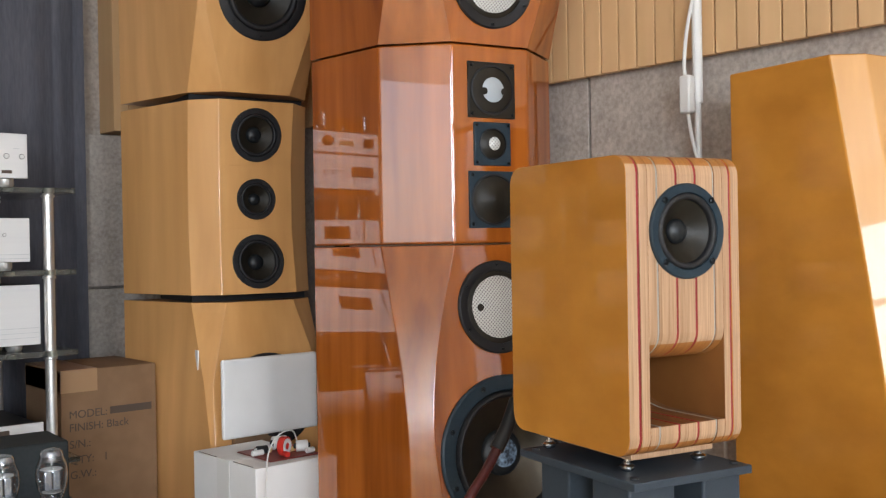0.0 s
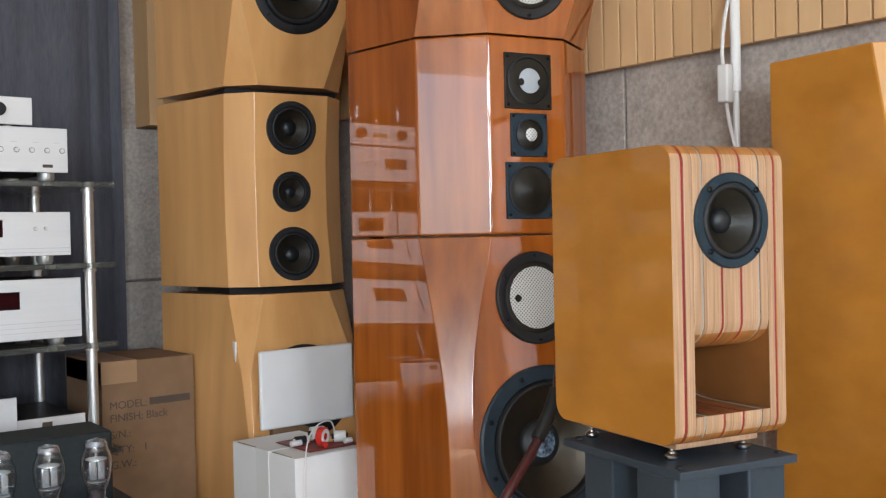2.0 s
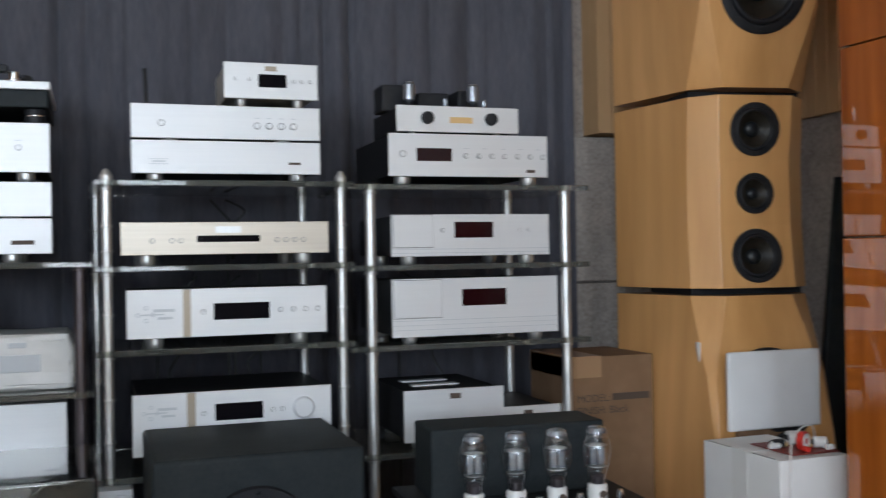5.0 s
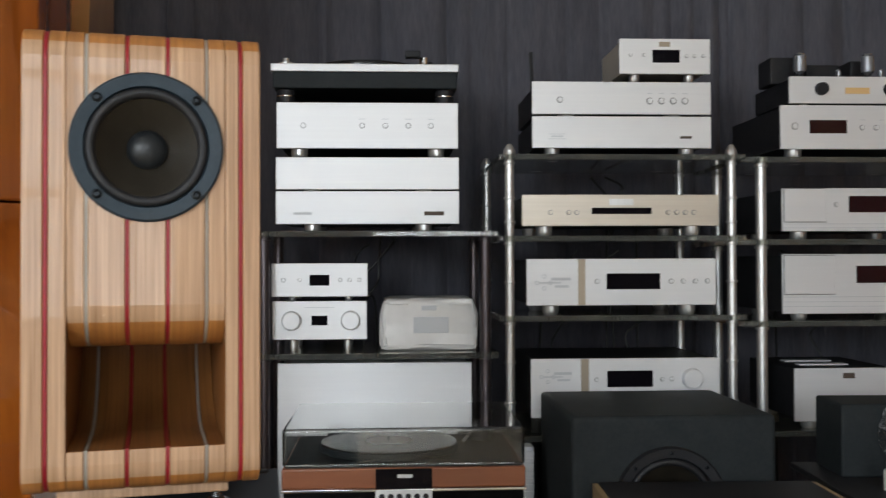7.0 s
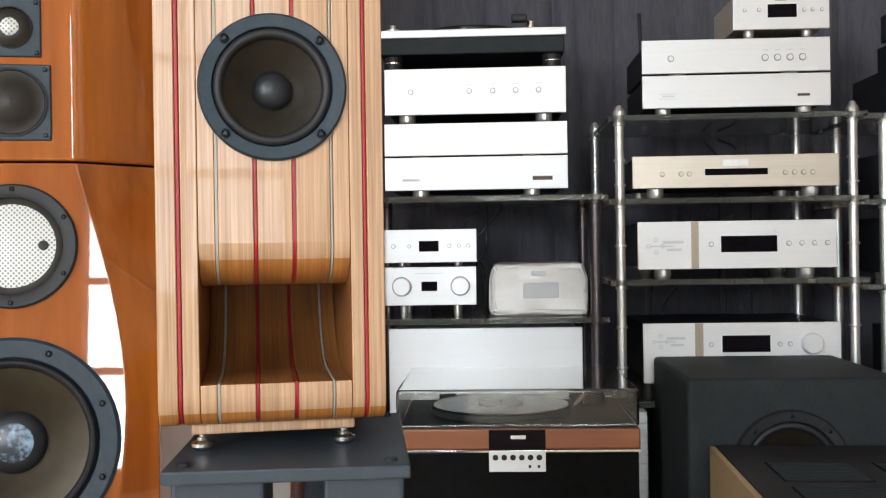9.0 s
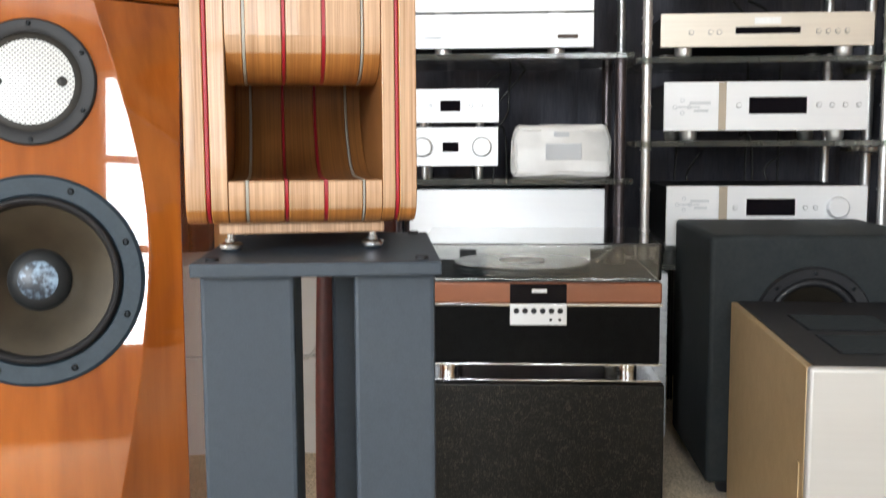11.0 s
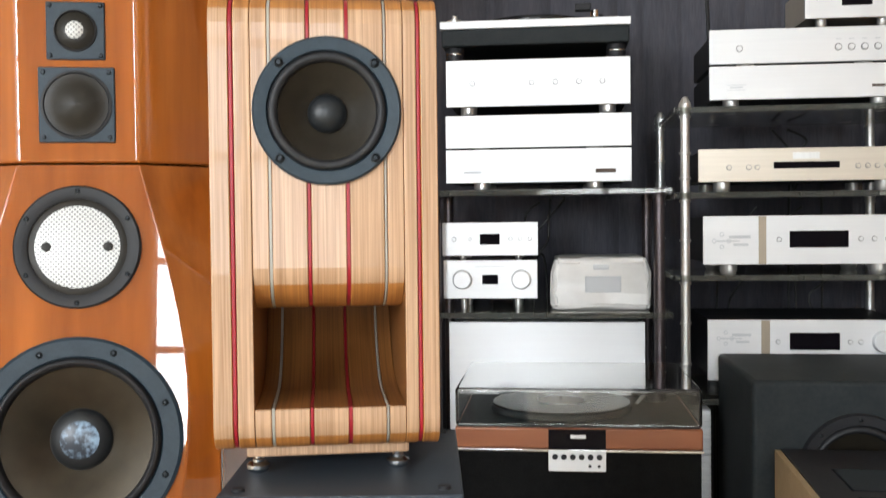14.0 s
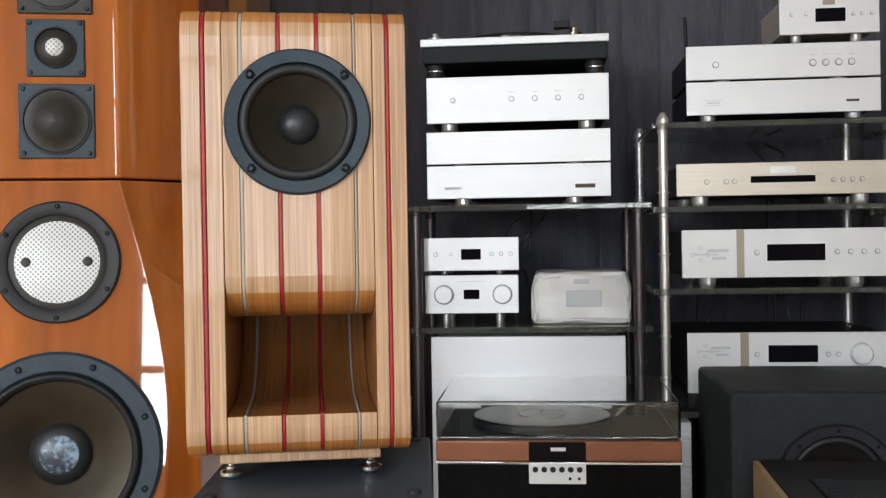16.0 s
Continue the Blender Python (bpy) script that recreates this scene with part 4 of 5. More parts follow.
tagged(part("remote_control", box(0.35, 0.50, 2.64, 2.69, 1.4215, 1.433, 0.003), SILVER), "slim silver remote control lying on a player", "remote control")
component("disc_player", "champagne disc player with narrow tray and buttons", "disc player", 0.055, 0.555, 0.957, 1.036, 2.59, 0.33, 0.932, face=CHAMPAGNE, displays=((0.176, 0.328, 0.030, 0.046), (0.220, 0.282, 0.052, 0.068, STEEL)), buttons=tuple((a, 0.034, 0.0055) for a in (0.072, 0.118, 0.138, 0.37, 0.392, 0.414, 0.436)), marks=((0.19, 0.315, 0.034, 0.036, BLACKMETAL),), foot_in=0.06)
component("dac_unit", "silver converter with bronze band and wide dark display", "hi-fi unit", 0.066, 0.547, 0.758, 0.875, 2.592, 0.33, 0.734, displays=((0.202, 0.338, 0.040, 0.080),), buttons=tuple((a, 0.060, 0.0055) for a in (0.178, 0.366, 0.397, 0.428, 0.459)), bands=((0.130, 0.148),), foot_in=0.065)
amp2 = component("integrated_amplifier", "silver amplifier with large volume knob and bronze band", "amplifier", 0.076, 0.555, 0.478, 0.625, 2.592, 0.36, 0.437, displays=((0.192, 0.308, 0.075, 0.116),), knobs=((0.408, 0.095, 0.026),), buttons=((0.165, 0.094, 0.005), (0.332, 0.094, 0.005), (0.356, 0.094, 0.005)), bands=((0.126, 0.146),), foot_in=0.065)


def maker_emblem(x, y, z, s, label):
    """A plain branching emblem of rings and bars beside unreadable print."""
    root = thing("emblem", label, "emblem")
    for dx, dz in ((0.0, 0.0), (0.018, 0.016), (0.018, -0.014), (0.034, 0.0)):
        part("ring", lathe([(0.0035 * s, 0.001), (0.0035 * s, 0.0018), (0.0055 * s, 0.0018), (0.0055 * s, 0.001)], (x + dx * s, y, z + dz * s), 16, "y"), PRINT, root)
    part("bar", box(x + 0.006 * s, x + 0.06 * s, y - 0.0016, y, z - 0.0015, z + 0.0015), PRINT, root)
    part("bar", box(x + 0.035 * s, x + 0.085 * s, y - 0.0016, y, z + 0.006 * s, z + 0.013 * s), PRINT, root)
    part("bar", box(x + 0.045 * s, x + 0.08 * s, y - 0.0016, y, z - 0.012 * s, z - 0.006 * s), PRINT, root)
    return root


maker_emblem(0.092, 2.5925, 0.815, 1.0, "grey branching emblem printed on a silver front")
maker_emblem(0.102, 2.5925, 0.580, 0.9, "grey branching emblem printed on a silver front")

# third rack
component("integrated_amplifier", "deep silver amplifier with small dark display and buttons", "amplifier", 0.717, 1.165, 1.152, 1.264, 2.592, 0.38, 1.129, displays=((0.075, 0.172, 0.040, 0.074, DISPLAY_RED),), buttons=((0.037, 0.058, 0.008),) + tuple((0.212 + i * 0.037, 0.055, 0.006) for i in range(7)), marks=((0.385, 0.41, 0.012, 0.020, INK),) + tuple((0.206 + i * 0.052, 0.22 + i * 0.052, 0.074, 0.0755) for i in range(5)), foot_in=0.045)
component("disc_player", "silver unit with divided front and dark red display", "disc player", 0.722, 1.169, 0.943, 1.053, 2.598, 0.36, 0.922, displays=((0.173, 0.282, 0.048, 0.090, DISPLAY_RED),), split=((0.004, 0.112, 0.024, 0.108),), marks=((0.0, 0.447, 0.018, 0.0195), (0.0, 0.447, 0.008, 0.0095)), buttons=((0.14, 0.068, 0.005), (0.36, 0.068, 0.004), (0.385, 0.068, 0.004)), foot_in=0.055)
component("power_supply", "tall silver unit with divided front and dark red display", "hi-fi unit", 0.722, 1.192, 0.733, 0.885, 2.60, 0.36, 0.717, displays=((0.192, 0.318, 0.078, 0.122, DISPLAY_RED),), split=((0.004, 0.134, 0.050, 0.148),), marks=((0.0, 0.47, 0.042, 0.0435), (0.0, 0.47, 0.030, 0.0312), (0.0, 0.47, 0.018, 0.0192)), foot_in=0.055, foot_r=0.02)


def valve(root, x, y, z, r, h, base=0.018):
    part("valve_base", cyl((x, y, z + base / 2), r * 0.55, base, seg=16), BLACKMETAL, root)
    part("valve_glass", lathe([(r * 0.5, z + base), (r, z + base + h * 0.12), (r, z + base + h * 0.85), (r * 0.6, z + base + h * 0.97), (0, z + base + h)], (x, y, 0), 20), VALVE_GLASS, root)
    part("valve_top", lathe([(r * 0.8, z + base + h * 0.88), (r * 0.62, z + base + h * 0.985), (0.0001, z + base + h * 1.015)], (x, y, 0), 16), CHROME, root)


small = component("valve_preamplifier", "small white valve amplifier with two black knobs", "amplifier", 0.738, 1.078, 1.268, 1.336, 2.585, 0.26, 1.264, displays=((0.145, 0.208, 0.024, 0.040, AMBER),), knobs=((0.082, 0.036, 0.016, BLACKMETAL), (0.260, 0.036, 0.016, BLACKMETAL)), foot_in=0.05, foot_r=0.01)
for x0, x1, z1, y0 in ((-0.010, 0.062, 1.405, 0.10), (0.100, 0.190, 1.392, 0.13), (0.205, 0.265, 1.397, 0.10)):
    part("transformer", box(x0, x1, y0, y0 + 0.09, 0.070, z1 - 1.264, 0.004), BLACKMETAL, small)
for x in (0.052, 0.232):
    valve(small, x, 0.06, 0.070, 0.017, 0.055)
for x in (0.150, 0.262):
    valve(small, x, 0.05, 0.070, 0.007, 0.022, 0.008)
component("phono_stage", "silver-fronted black box with grilles on its lid", "hi-fi unit", 0.745, 1.022, 0.462, 0.596, 2.585, 0.34, 0.442, marks=((0.125, 0.155, 0.108, 0.122, INK),), foot_in=0.05)
for dy in (0.10, 0.20):
    tagged(part("lid_grille", box(0.80, 0.93, 2.585 + dy, 2.585 + dy + 0.035, 0.5925, 0.597, 0.001), SILVER), "bright slotted grille on the lid of a unit", "grille", "lid grilles")
component("phono_stage", "low silver-fronted unit beside a taller one", "hi-fi unit", 1.026, 1.195, 0.462, 0.535, 2.60, 0.30, 0.442, marks=((0.06, 0.085, 0.05, 0.062, INK),), foot_in=0.03)

# subwoofer
sub = thing("subwoofer", "matt black cube subwoofer with round front driver", "subwoofer", pose(0.098, 2.160, 0, 0, 0, 0))
cab = part("cabinet", box(0, 0.432, 0, 0.422, 0.03, 0.546, 0.010, 3), SUBBLACK, sub)
carve(cab, [cyl((0.205, 0, 0.365), 0.095, 0.12, "y", 48)])
cone_driver(sub, 0.205, 0.365, 0.118, 0.0, frame_mat=RUBBER, cap=0.34, n=8, screw=0.004, depth=0.2, lip=0.014)
feet(sub, 0.05, 0.38, 0.05, 0.39, 0, 0.031, 0.02, RUBBER)

# big amplifier on the carpet
ga = thing("power_amplifier", "large champagne-sided amplifier with vented black lid on the carpet", "amplifier", pose(0.112, 1.533, 0, 0, 0, -2.2))
part("front_panel", box(0, 0.46, 0, 0.018, 0.012, 0.418, 0.006, 3), SATIN, ga)
part("side_panel", box(0.0, 0.012, 0.019, 0.60, 0.012, 0.415, 0.002), GOLDSIDE, ga)
part("side_panel", box(0.448, 0.46, 0.019, 0.60, 0.012, 0.415, 0.002), GOLDSIDE, ga)
part("lid", box(0.0125, 0.4475, 0.019, 0.60, 0.402, 0.4170, 0.002), BLACKMETAL, ga)
part("chassis", box(0.0125, 0.4475, 0.019, 0.595, 0.012, 0.401), BLACKMETAL, ga)
for gx in (0.07, 0.26):
    for gy in (0.10, 0.29):
        gr = part("vent", box(gx, gx + 0.15, gy, gy + 0.15, 0.4170, 0.4178), DISPLAY, ga)
        for i in range(13):
            part("slat", box(gx + 0.004, gx + 0.146, gy + 0.004 + i * 0.0111, gy + 0.0095 + i * 0.0111, 0.4179, 0.4192), SUBBLACK, gr)
part("handle_strip", box(-0.003, 0.0, 0.035, 0.047, 0.14, 0.27, 0.001), GOLDSIDE, ga)
feet(ga, 0.05, 0.41, 0.06, 0.54, 0, 0.013, 0.02, RUBBER)

# speckled black block with the record deck system on it
blk = part("plinth_block", box(-0.50, 0.004, 2.115, 2.52, 0.0, 0.247, 0.003), GRANITE)
tagged(blk, "speckled black stone block standing on the carpet", "plinth")
deck = thing("record_deck_system", "all-in-one record deck with wood band and clear lid", "turntable", pose(-0.494, 2.128, 0.247))
for x in (0.06, 0.43):
    for yy in (0.05, 0.33):
        part("foot", cyl((x, yy, 0.019), 0.02, 0.038, seg=20, bevel=0.002), CHROME, deck)
part("base_plate", box(0.0, 0.492, 0.0, 0.385, 0.004, 0.007, 0.0005), CHROME, deck)
part("bottom_strip", box(-0.001, 0.493, -0.003, 0.385, 0.0375, 0.041, 0.001), CHROME, deck)
part("speaker_cloth", box(0.003, 0.489, 0.001, 0.38, 0.0415, 0.158, 0.004), CLOTH, deck)
part("chrome_strip", box(-0.001, 0.493, -0.002, 0.385, 0.1585, 0.1635, 0.001), CHROME, deck)
part("wood_band", box(0.0, 0.492, 0.0, 0.385, 0.164, 0.206, 0.004), TURN_WOOD, deck)
part("deck_top", box(0.006, 0.486, 0.006, 0.379, 0.2062, 0.2085), SUBBLACK, deck)
part("display", box(0.188, 0.302, -0.0025, 0.001, 0.163, 0.204, 0.001), DISPLAY, deck)
part("brand_bar", box(0.232, 0.262, -0.0032, -0.0025, 0.186, 0.193), SILVER, deck)
pan = part("control_panel", box(0.188, 0.302, -0.004, 0.001, 0.120, 0.1625, 0.001), SILVER, deck)
for i in range(6):
    part("button", lathe([(0, 0.0065), (0.0055, 0.0062), (0.006, 0.0045), (0.006, 0.003)], (0.201 + i * 0.0176, 0, 0.149), 14, "y"), BLACKMETAL, pan)
for x in (0.270, 0.288):
    part("button", lathe([(0, 0.006), (0.003, 0.0058), (0.0032, 0.003)], (x, 0, 0.131), 12, "y"), BLACKMETAL, pan)
part("platter", cyl((0.215, 0.19, 0.218), 0.152, 0.014, seg=64, bevel=0.002), SUBBLACK, deck)
part("record", cyl((0.215, 0.19, 0.227), 0.148, 0.003, seg=64), VINYL, deck)
# silver label disc, standing in for the white reflection on the platter
part("record_label", cyl((0.215, 0.19, 0.2295), 0.05, 0.001, seg=40), SILVER, deck)
part("spindle", cyl((0.215, 0.19, 0.235), 0.003, 0.014, seg=12), CHROME, deck)
arm = part("tonearm", tube([(0.43, 0.31, 0.245), (0.40, 0.20, 0.245), (0.37, 0.10, 0.238)], 0.004), CHROME, deck)
part("pivot", lathe([(0, 0.255), (0.012, 0.253), (0.022, 0.235), (0.026, 0.206)], (0.43, 0.31, 0), 20), BLACKMETAL, arm)
lid = part("lid", box(0.001, 0.491, 0.001, 0.384, 0.2088, 0.2850, 0.006, 3), CLEAR, deck)
carve(lid, [box(0.0045, 0.4875, 0.0045, 0.3805, 0.195, 0.2815, 0.004, 2)])
lid.visible_shadow = False
for x in (0.09, 0.40):
    part("hinge", box(x - 0.02, x + 0.02, 0.372, 0.392, 0.2086, 0.232, 0.002), BLACKMETAL, deck)

# valve monoblock in front of the third rack
va = thing("valve_amplifier", "black valve amplifier with four clear glass bulbs", "amplifier", pose(0.693, 2.212, 0, 0, 0, -3.5))
part("deck_plate", box(-0.05, 0.46, -0.28, 0.18, 0.385, 0.400, 0.003), BLACKMETAL, va)
part("chassis", box(-0.01, 0.45, -0.27, 0.15, 0.30, 0.385, 0.003), STEEL, va)
part("transformer_cover", box(0, 0.415, 0, 0.155, 0.400, 0.558, 0.006, 3), SUBBLACK, va)
for i in range(4):
    x = 0.062 + i * 0.094
    yb = -0.117
    z = 0.400
    outer = [(0.0165, 0.040), (0.0180, 0.046), (0.0190, 0.062), (0.0255, 0.078), (0.0305, 0.098), (0.0318, 0.116), (0.0300, 0.132), (0.0240, 0.146), (0.0226, 0.151), (0.0226, 0.157), (0.0185, 0.164), (0.0095, 0.167), (0.0001, 0.1675)]
    inner = [(max(q - 0.0012, 0.0001), h - 0.0010) for q, h in outer[::-1][:-1]] + [(0.0153, 0.040), (0.0165, 0.040)]
    g = part("bulb", lathe([(q, z + h) for q, h in outer + inner], (x, yb, 0), 28), GLASSBULB, va)
    g.visible_shadow = False
    part("valve_socket", lathe([(0, z), (0.0215, z), (0.0215, z + 0.037), (0.0195, z + 0.041), (0, z + 0.041)], (x, yb, 0), 24), WHITEPLAST, g)
    part("socket_mark", cyl((x + 0.004, yb - 0.0208, z + 0.021), 0.0085, 0.003, "y", 16), INK, g)
    part("valve_base", lathe([(0, z + 0.0415), (0.0148, z + 0.0415), (0.0158, z + 0.058), (0.010, z + 0.064), (0, z + 0.065)], (x, yb, 0), 18), BRONZE_POST, g)
    for sx in (-1, 1):
        part("anode_plate", box(x + sx * 0.0085 - 0.0075, x + sx * 0.0085 + 0.0075, yb - 0.008, yb + 0.008, z + 0.082, z + 0.122, 0.003), VALVE_GLASS, g)
    part("mica_disc", cyl((x, yb, z + 0.125), 0.021, 0.0012, seg=20), STEEL, g)
    part("mica_disc", cyl((x, yb, z + 0.079), 0.019, 0.0012, seg=20), STEEL, g)
    part("getter", lathe([(0.0001, z + 0.1655), (0.0175, z + 0.1625), (0.0212, z + 0.156), (0.0212, z + 0.152), (0.0205, z + 0.152), (0.0168, z + 0.1605), (0.0001, z + 0.1640)], (x, yb, 0), 18), VALVE_GLASS, g)
    part("getter_ring", lathe([(0.006, z + 0.142), (0.012, z + 0.142), (0.012, z + 0.1432), (0.006, z + 0.1432), (0.006, z + 0.142)], (x, yb, 0), 18), CHROME, g)
    part("support_wire", cyl((x, yb, z + 0.134), 0.0012, 0.018, seg=8), CHROME, g)
    part("knob", lathe([(0, z + 0.03), (0.007, z + 0.028), (0.008, z + 0.01), (0.006, z)], (x + 0.045, yb - 0.02, 0), 16), CHROME, va)
low = thing("amplifier_stand", "low dark stand carrying the valve amplifier", "stand", pose(0.693, 2.212, 0, 0, 0, -3.5))
part("top", box(-0.03, 0.47, -0.29, 0.17, 0.275, 0.298, 0.003), BLACKMETAL, low)
for x in (0.0, 0.44):
    for yy in (-0.26, 0.14):
        part("leg", box(x - 0.02, x + 0.02, yy - 0.02, yy + 0.02, 0, 0.275, 0.002), BLACKMETAL, low)

# cartons
ct = thing("carton", "brown cardboard carton printed with model and finish", "carton", pose(1.279, 2.71, 0, 0, 0, 0))
part("body", box(0, 0.27, 0, 0.28, 0, 0.645, 0.003), CARTON, ct)
part("tape", box(0.0, 0.10, -0.001, 0.281, 0.585, 0.6465), TAPE, ct)
for z, body in ((0.515, "MODEL:"), (0.480, "FINISH: Black"), (0.435, "S/N.:"), (0.392, "QTY:   1"), (0.352, "G.W.:")):
    writing("print", body, 0.030, pose(0.02, -0.0012, z, 90, 0, 0), ct, INK)
part("print_bar", box(0.135, 0.255, -0.0012, 0.0, 0.516, 0.536), INK, ct)

wb = thing("white_carton", "white cardboard box with closed flaps", "carton", pose(1.487, 2.05, 0, 0, 0, 1))
part("body", box(0, 0.20, 0, 0.30, 0, 0.455, 0.002), WHITE, wb)
part("flap_gap", box(0.003, 0.006, 0.02, 0.11, 0.4545, 0.4556), INK, wb)
part("flap_gap", box(0.003, 0.006, 0.19, 0.28, 0.4545, 0.4556), INK, wb)
part("tape", box(-0.001, 0.201, 0.12, 0.18, 0.30, 0.4562), WHITEPLAST, wb)
def crossover_part(name, label, c, turn, r, length, body, ends, bore=0.0):
    """A small wound or cylindrical part lying on the board, its axis level."""
    root = thing(name, label, "electronic part", pose(c[0], c[1], 0.4602 + r, 0, 0, turn), "crossover parts")
    h = length / 2
    prof = [(r * 0.94, -h), (r, -h * 0.9), (r, h * 0.9), (r * 0.94, h)]
    if bore:
        prof = prof + [(bore, h), (bore, -h), (r * 0.94, -h)]
    else:
        prof = [(0.0001, -h)] + prof + [(0.0001, h)]
    part("winding" if bore else "case", lathe(prof, (0, 0, 0), 26, "y"), body, root)
    for k in (-1, 1):
        e = [(bore, k * h), (bore, k * (h + 0.0015)), (r * 0.8, k * (h + 0.0015)), (r * 0.8, k * h)] if bore else [(0.0001, k * (h + 0.006)), (r * 0.45, k * (h + 0.005)), (r * 0.5, k * h)]
        part("end_face", lathe(e, (0, 0, 0), 22, "y"), ends, root)
    return root


crossover_part("coil", "red ring coil standing on a circuit board", (1.605, 2.115), 28, 0.023, 0.016, REDPART, WHITEPLAST, 0.009)
crossover_part("capacitor", "fat white capacitor lying on a circuit board", (1.634, 2.185), 75, 0.017, 0.036, WHITEPLAST, BLACKMETAL)
crossover_part("capacitor", "white capacitor with black ends on a circuit board", (1.662, 2.125), 60, 0.014, 0.030, WHITEPLAST, BLACKMETAL)
crossover_part("capacitor", "small black capacitor lying on a circuit board", (1.575, 2.170), 80, 0.010, 0.028, BLACKMETAL, WHITEPLAST)
rngb = random.Random(5)
for i in range(9):
    nm = ("capacitor", "resistor", "coil")[i % 3]
    c = (1.555 + 0.014 * i, 2.095 + rngb.uniform(0, 0.10), 0.460 + 0.007)
    tagged(part(nm, cyl(c, 0.007, rngb.uniform(0.018, 0.034), "xy"[i % 2], 14, 0.001), (WHITEPLAST, BLACKMETAL, AMBER, REDPART)[i % 4]), "loose crossover part lying on a circuit board", "electronic part", "crossover parts")
pcb = tagged(part("circuit_board", box(1.545, 1.685, 2.08, 2.24, 0.457, 0.460, 0.001), PCB), "dark red circuit board lying on the white box", "circuit board")
tagged(part("white_card_sheet", box(1.588, 1.885, 2.388, 2.403, 0.460, 0.672, 0.006, 3), WHITE), "white padded card leaning before the tower", "card")
tagged(part("card_support", box(1.63, 1.85, 2.404, 2.425, 0, 0.62, 0.003), CARTON), "brown card strut behind a white card", "card")
tagged(part("thin_cable", tube([(1.66, 2.14, 0.475), (1.62, 2.10, 0.52), (1.57, 2.08, 0.52), (1.53, 2.06, 0.49), (1.508, 2.038, 0.43), (1.505, 2.036, 0.30), (1.51, 2.036, 0.0)], 0.0019), CABLE_WHITE), "thin grey wire curling off the white box", "cable")

slim = loft([[(1.978, 2.552, 0), (2.120, 2.552, 0), (2.120, 2.575, 0), (1.978, 2.575, 0)], [(2.100, 2.552, 1.16), (2.120, 2.552, 1.16), (2.120, 2.575, 1.16), (2.100, 2.575, 1.16)]])
tagged(part("tapered_board", slim, SUBBLACK), "black tapered board standing against the felt wall", "board")

# white cartons behind the left stand
for x0, y0, z0, z1 in ((-0.93, 2.42, 0, 0.235), (-0.92, 2.43, 0.236, 0.452)):
    b = part("white_carton", box(x0, x0 + 0.30, y0, y0 + 0.30, z0, z1, 0.003), WHITE)
    tagged(b, "plain white carton stacked behind the speaker stand", "carton", "stacked cartons")
tagged(part("thin_cable", tube([(-0.80, 2.45, 0.4555), (-0.755, 2.37, 0.47), (-0.725, 2.35, 0.40), (-0.725, 2.35, 0.32), (-0.76, 2.37, 0.25), (-0.80, 2.39, 0.235)], 0.0035), CABLE_WHITE), "thin white wire looped against the cartons", "cable")

# thick speaker cables
tagged(part("speaker_cable", tube([(-0.525, 1.26, 0.80), (-0.527, 1.30, 0.76), (-0.530, 1.305, 0.60), (-0.534, 1.30, 0.40), (-0.532, 1.30, 0.27), (-0.505, 1.295, 0.212), (-0.47, 1.29, 0.27), (-0.455, 1.285, 0.42), (-0.455, 1.27, 0.70)], 0.0125, 14), CABLE_RED), "thick dark red speaker cable hanging in a loop", "cable")
lead = thing("speaker_cable", "thick dark red speaker cable with black sleeve behind a stand", "cable")
part("sheath", tube([(1.50, 1.10, 0.80), (1.555, 1.19, 0.785), (1.562, 1.25, 0.748), (1.541, 1.25, 0.675), (1.482, 1.25, 0.593), (1.412, 1.25, 0.515), (1.345, 1.25, 0.38), (1.31, 1.25, 0.18), (1.30, 1.25, 0.010)], 0.0085, 14), CABLE_RED, lead)
part("sleeve", tube([(1.548, 1.25, 0.695), (1.525, 1.25, 0.652), (1.498, 1.25, 0.615)], 0.0125, 14), CABLE_BLACK, lead)
tagged(part("floor_cable", tube([(-0.72, 1.78, 0.006), (-0.80, 1.69, 0.006), (-0.825, 1.58, 0.006), (-0.835, 1.50, 0.006), (-0.862, 1.43, 0.006), (-0.90, 1.36, 0.006), (-0.95, 1.28, 0.006), (-1.05, 1.22, 0.006)], 0.006), CABLE_BLACK), "black cable lying across the carpet", "cable")
tagged(part("floor_cable", tube([(-1.25, 1.50, 0.006), (-1.0, 1.55, 0.006), (-0.935, 1.615, 0.006), (-0.94, 1.645, 0.006), (-1.0, 1.62, 0.006), (-1.25, 1.60, 0.006)], 0.005), CABLE_BLACK), "black cable looped under the tower", "cable")

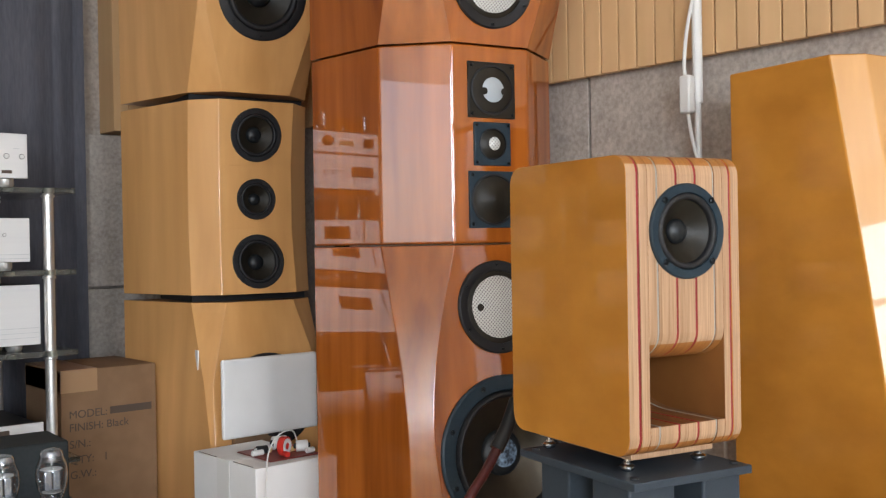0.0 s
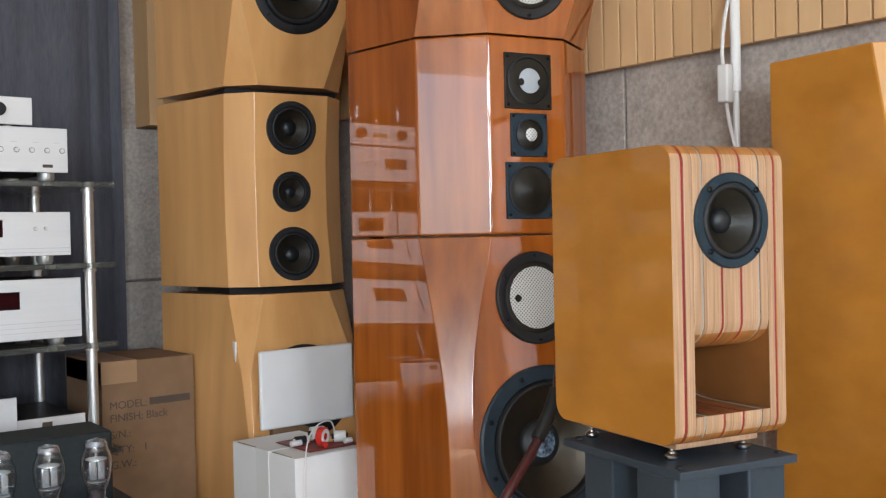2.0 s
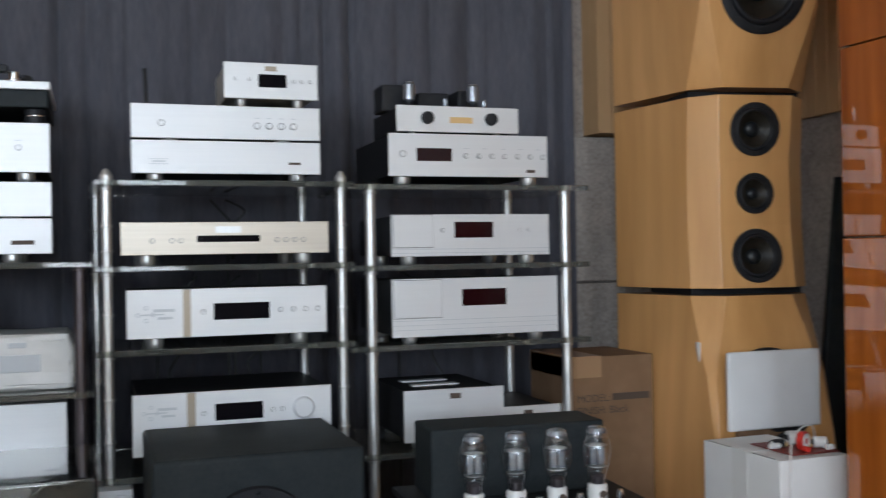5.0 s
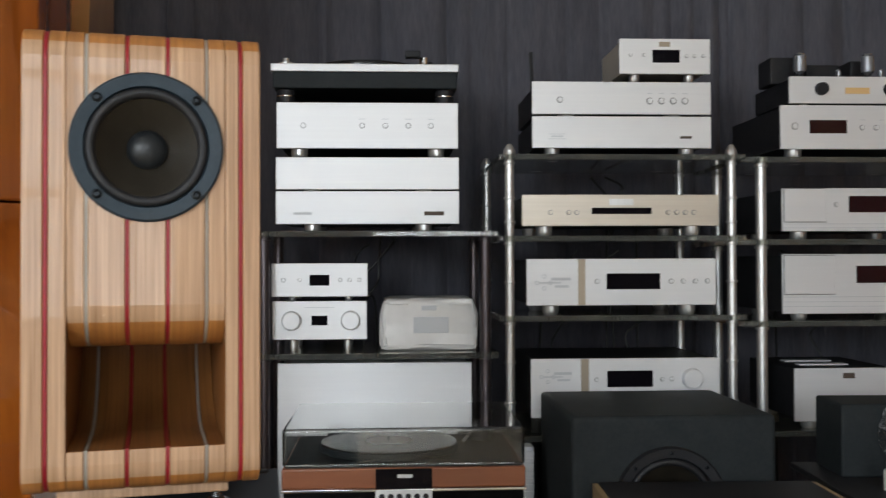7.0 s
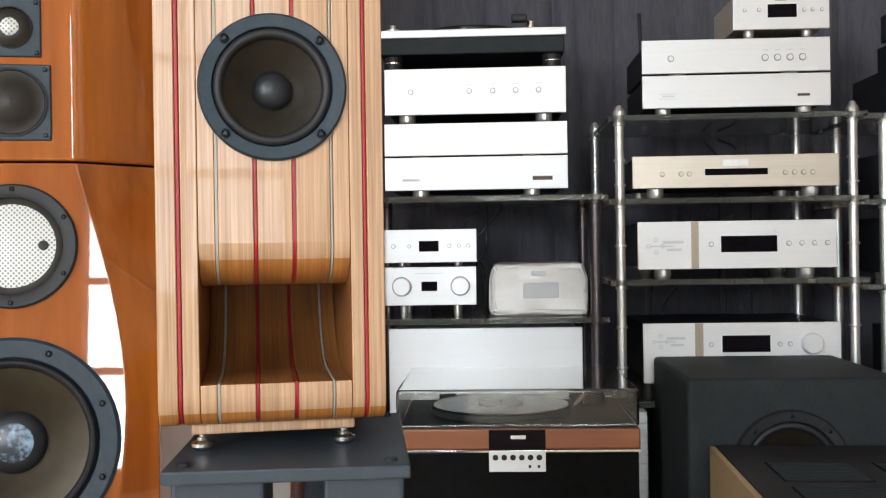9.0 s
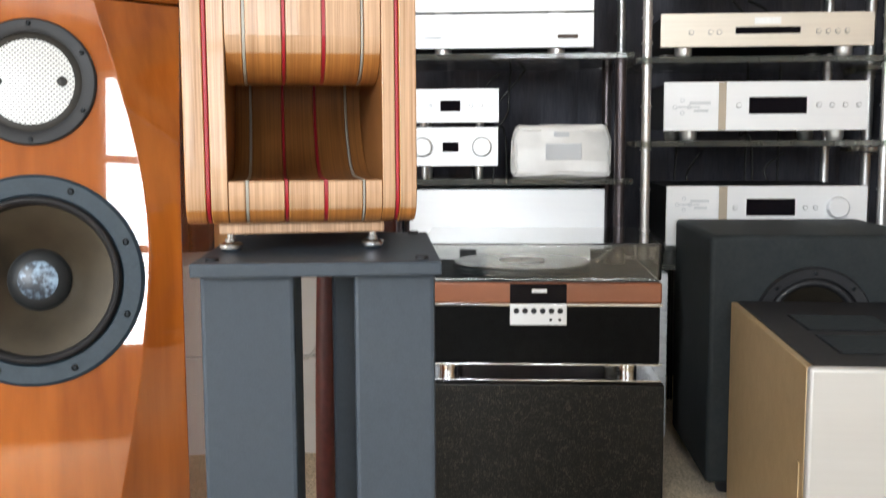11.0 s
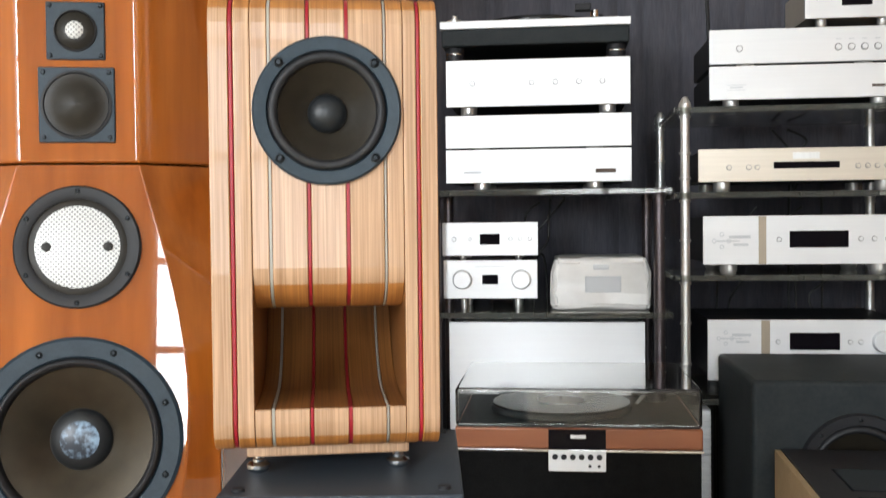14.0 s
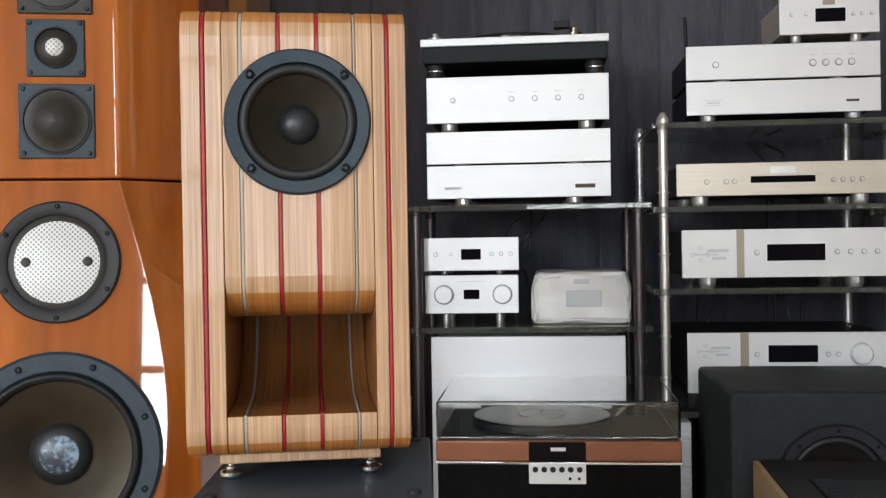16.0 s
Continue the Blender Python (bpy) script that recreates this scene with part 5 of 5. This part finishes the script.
# table radio
rd = thing("table_radio", "wooden table radio with pale round dial on the floor", "radio", pose(-1.302, 1.295, 0, 0, 0, 1))
part("case", box(0, 0.38, 0, 0.19, 0.008, 0.115, 0.008, 3), RADIO_WOOD, rd)
part("front_panel", box(0.012, 0.345, -0.003, 0.002, 0.018, 0.105, 0.001), BLUEGREY, rd)
part("dial", lathe([(0.0001, 0.006), (0.040, 0.006), (0.042, 0.0045), (0.046, 0.005), (0.046, 0.002)], (0.275, 0, 0.062), 36, "y"), SILVER, rd)
part("knob", lathe([(0, 0.016), (0.009, 0.015), (0.010, 0.002)], (0.333, 0, 0.088), 18, "y"), WHITEPLAST, rd)
feet(rd, 0.04, 0.34, 0.03, 0.16, 0, 0.009, 0.012, RUBBER)

# lamp cord with switch on the wall
cord = thing("lamp_cord", "white conduit and cord with inline switch on the wall", "cord")
part("conduit", cyl((2.11, 1.257, 1.905), 0.011, 1.29, seg=14), WHITEPLAST, cord)
part("collar", cyl((2.11, 1.257, 1.50), 0.016, 0.02, seg=16), WHITEPLAST, cord)
part("cable", tube([(2.105, 1.257, 1.50), (2.092, 1.268, 1.42), (2.085, 1.272, 1.35), (2.08, 1.266, 1.30), (2.085, 1.262, 1.22), (2.10, 1.256, 1.15), (2.12, 1.235, 1.06), (2.13, 1.22, 0.9), (2.14, 1.22, 0.02)], 0.004), CABLE_WHITE, cord)
part("inline_switch", box(2.066, 2.090, 1.248, 1.274, 1.235, 1.315, 0.005, 3), WHITEPLAST, cord)
part("cord_end", cyl((2.11, 1.257, 1.17), 0.007, 0.18, seg=12), WHITEPLAST, cord)

# cable on top behind the left loudspeaker, and leads behind the racks
tagged(part("loose_cable", tube([(-1.02, 2.80, 1.43), (-0.95, 2.78, 1.44), (-0.90, 2.76, 1.425), (-0.86, 2.76, 1.36), (-0.86, 2.80, 1.0), (-0.86, 2.85, 0.01)], 0.006), CABLE_BLACK), "black cable hanging in front of the curtain", "cable")
rng = random.Random(11)
for x, z in ((-0.30, 0.93), (-0.26, 0.93), (-0.33, 0.92), (0.30, 1.11), (0.34, 1.11), (0.26, 0.9), (0.38, 0.9), (0.22, 0.7), (0.45, 0.7), (0.85, 0.9), (1.0, 0.7)):
    p = [(x, 2.94, z)]
    for k in range(4):
        p.append((p[-1][0] + rng.uniform(-0.06, 0.06), 2.945 + rng.uniform(-0.01, 0.01), p[-1][2] - rng.uniform(0.03, 0.07)))
    p.append((p[-1][0], 2.945, 0.005))
    tagged(part("rack_lead", tube(p, 0.0035, 6), CABLE_BLACK), "black lead hanging behind the equipment rack", "cable", "rack leads")
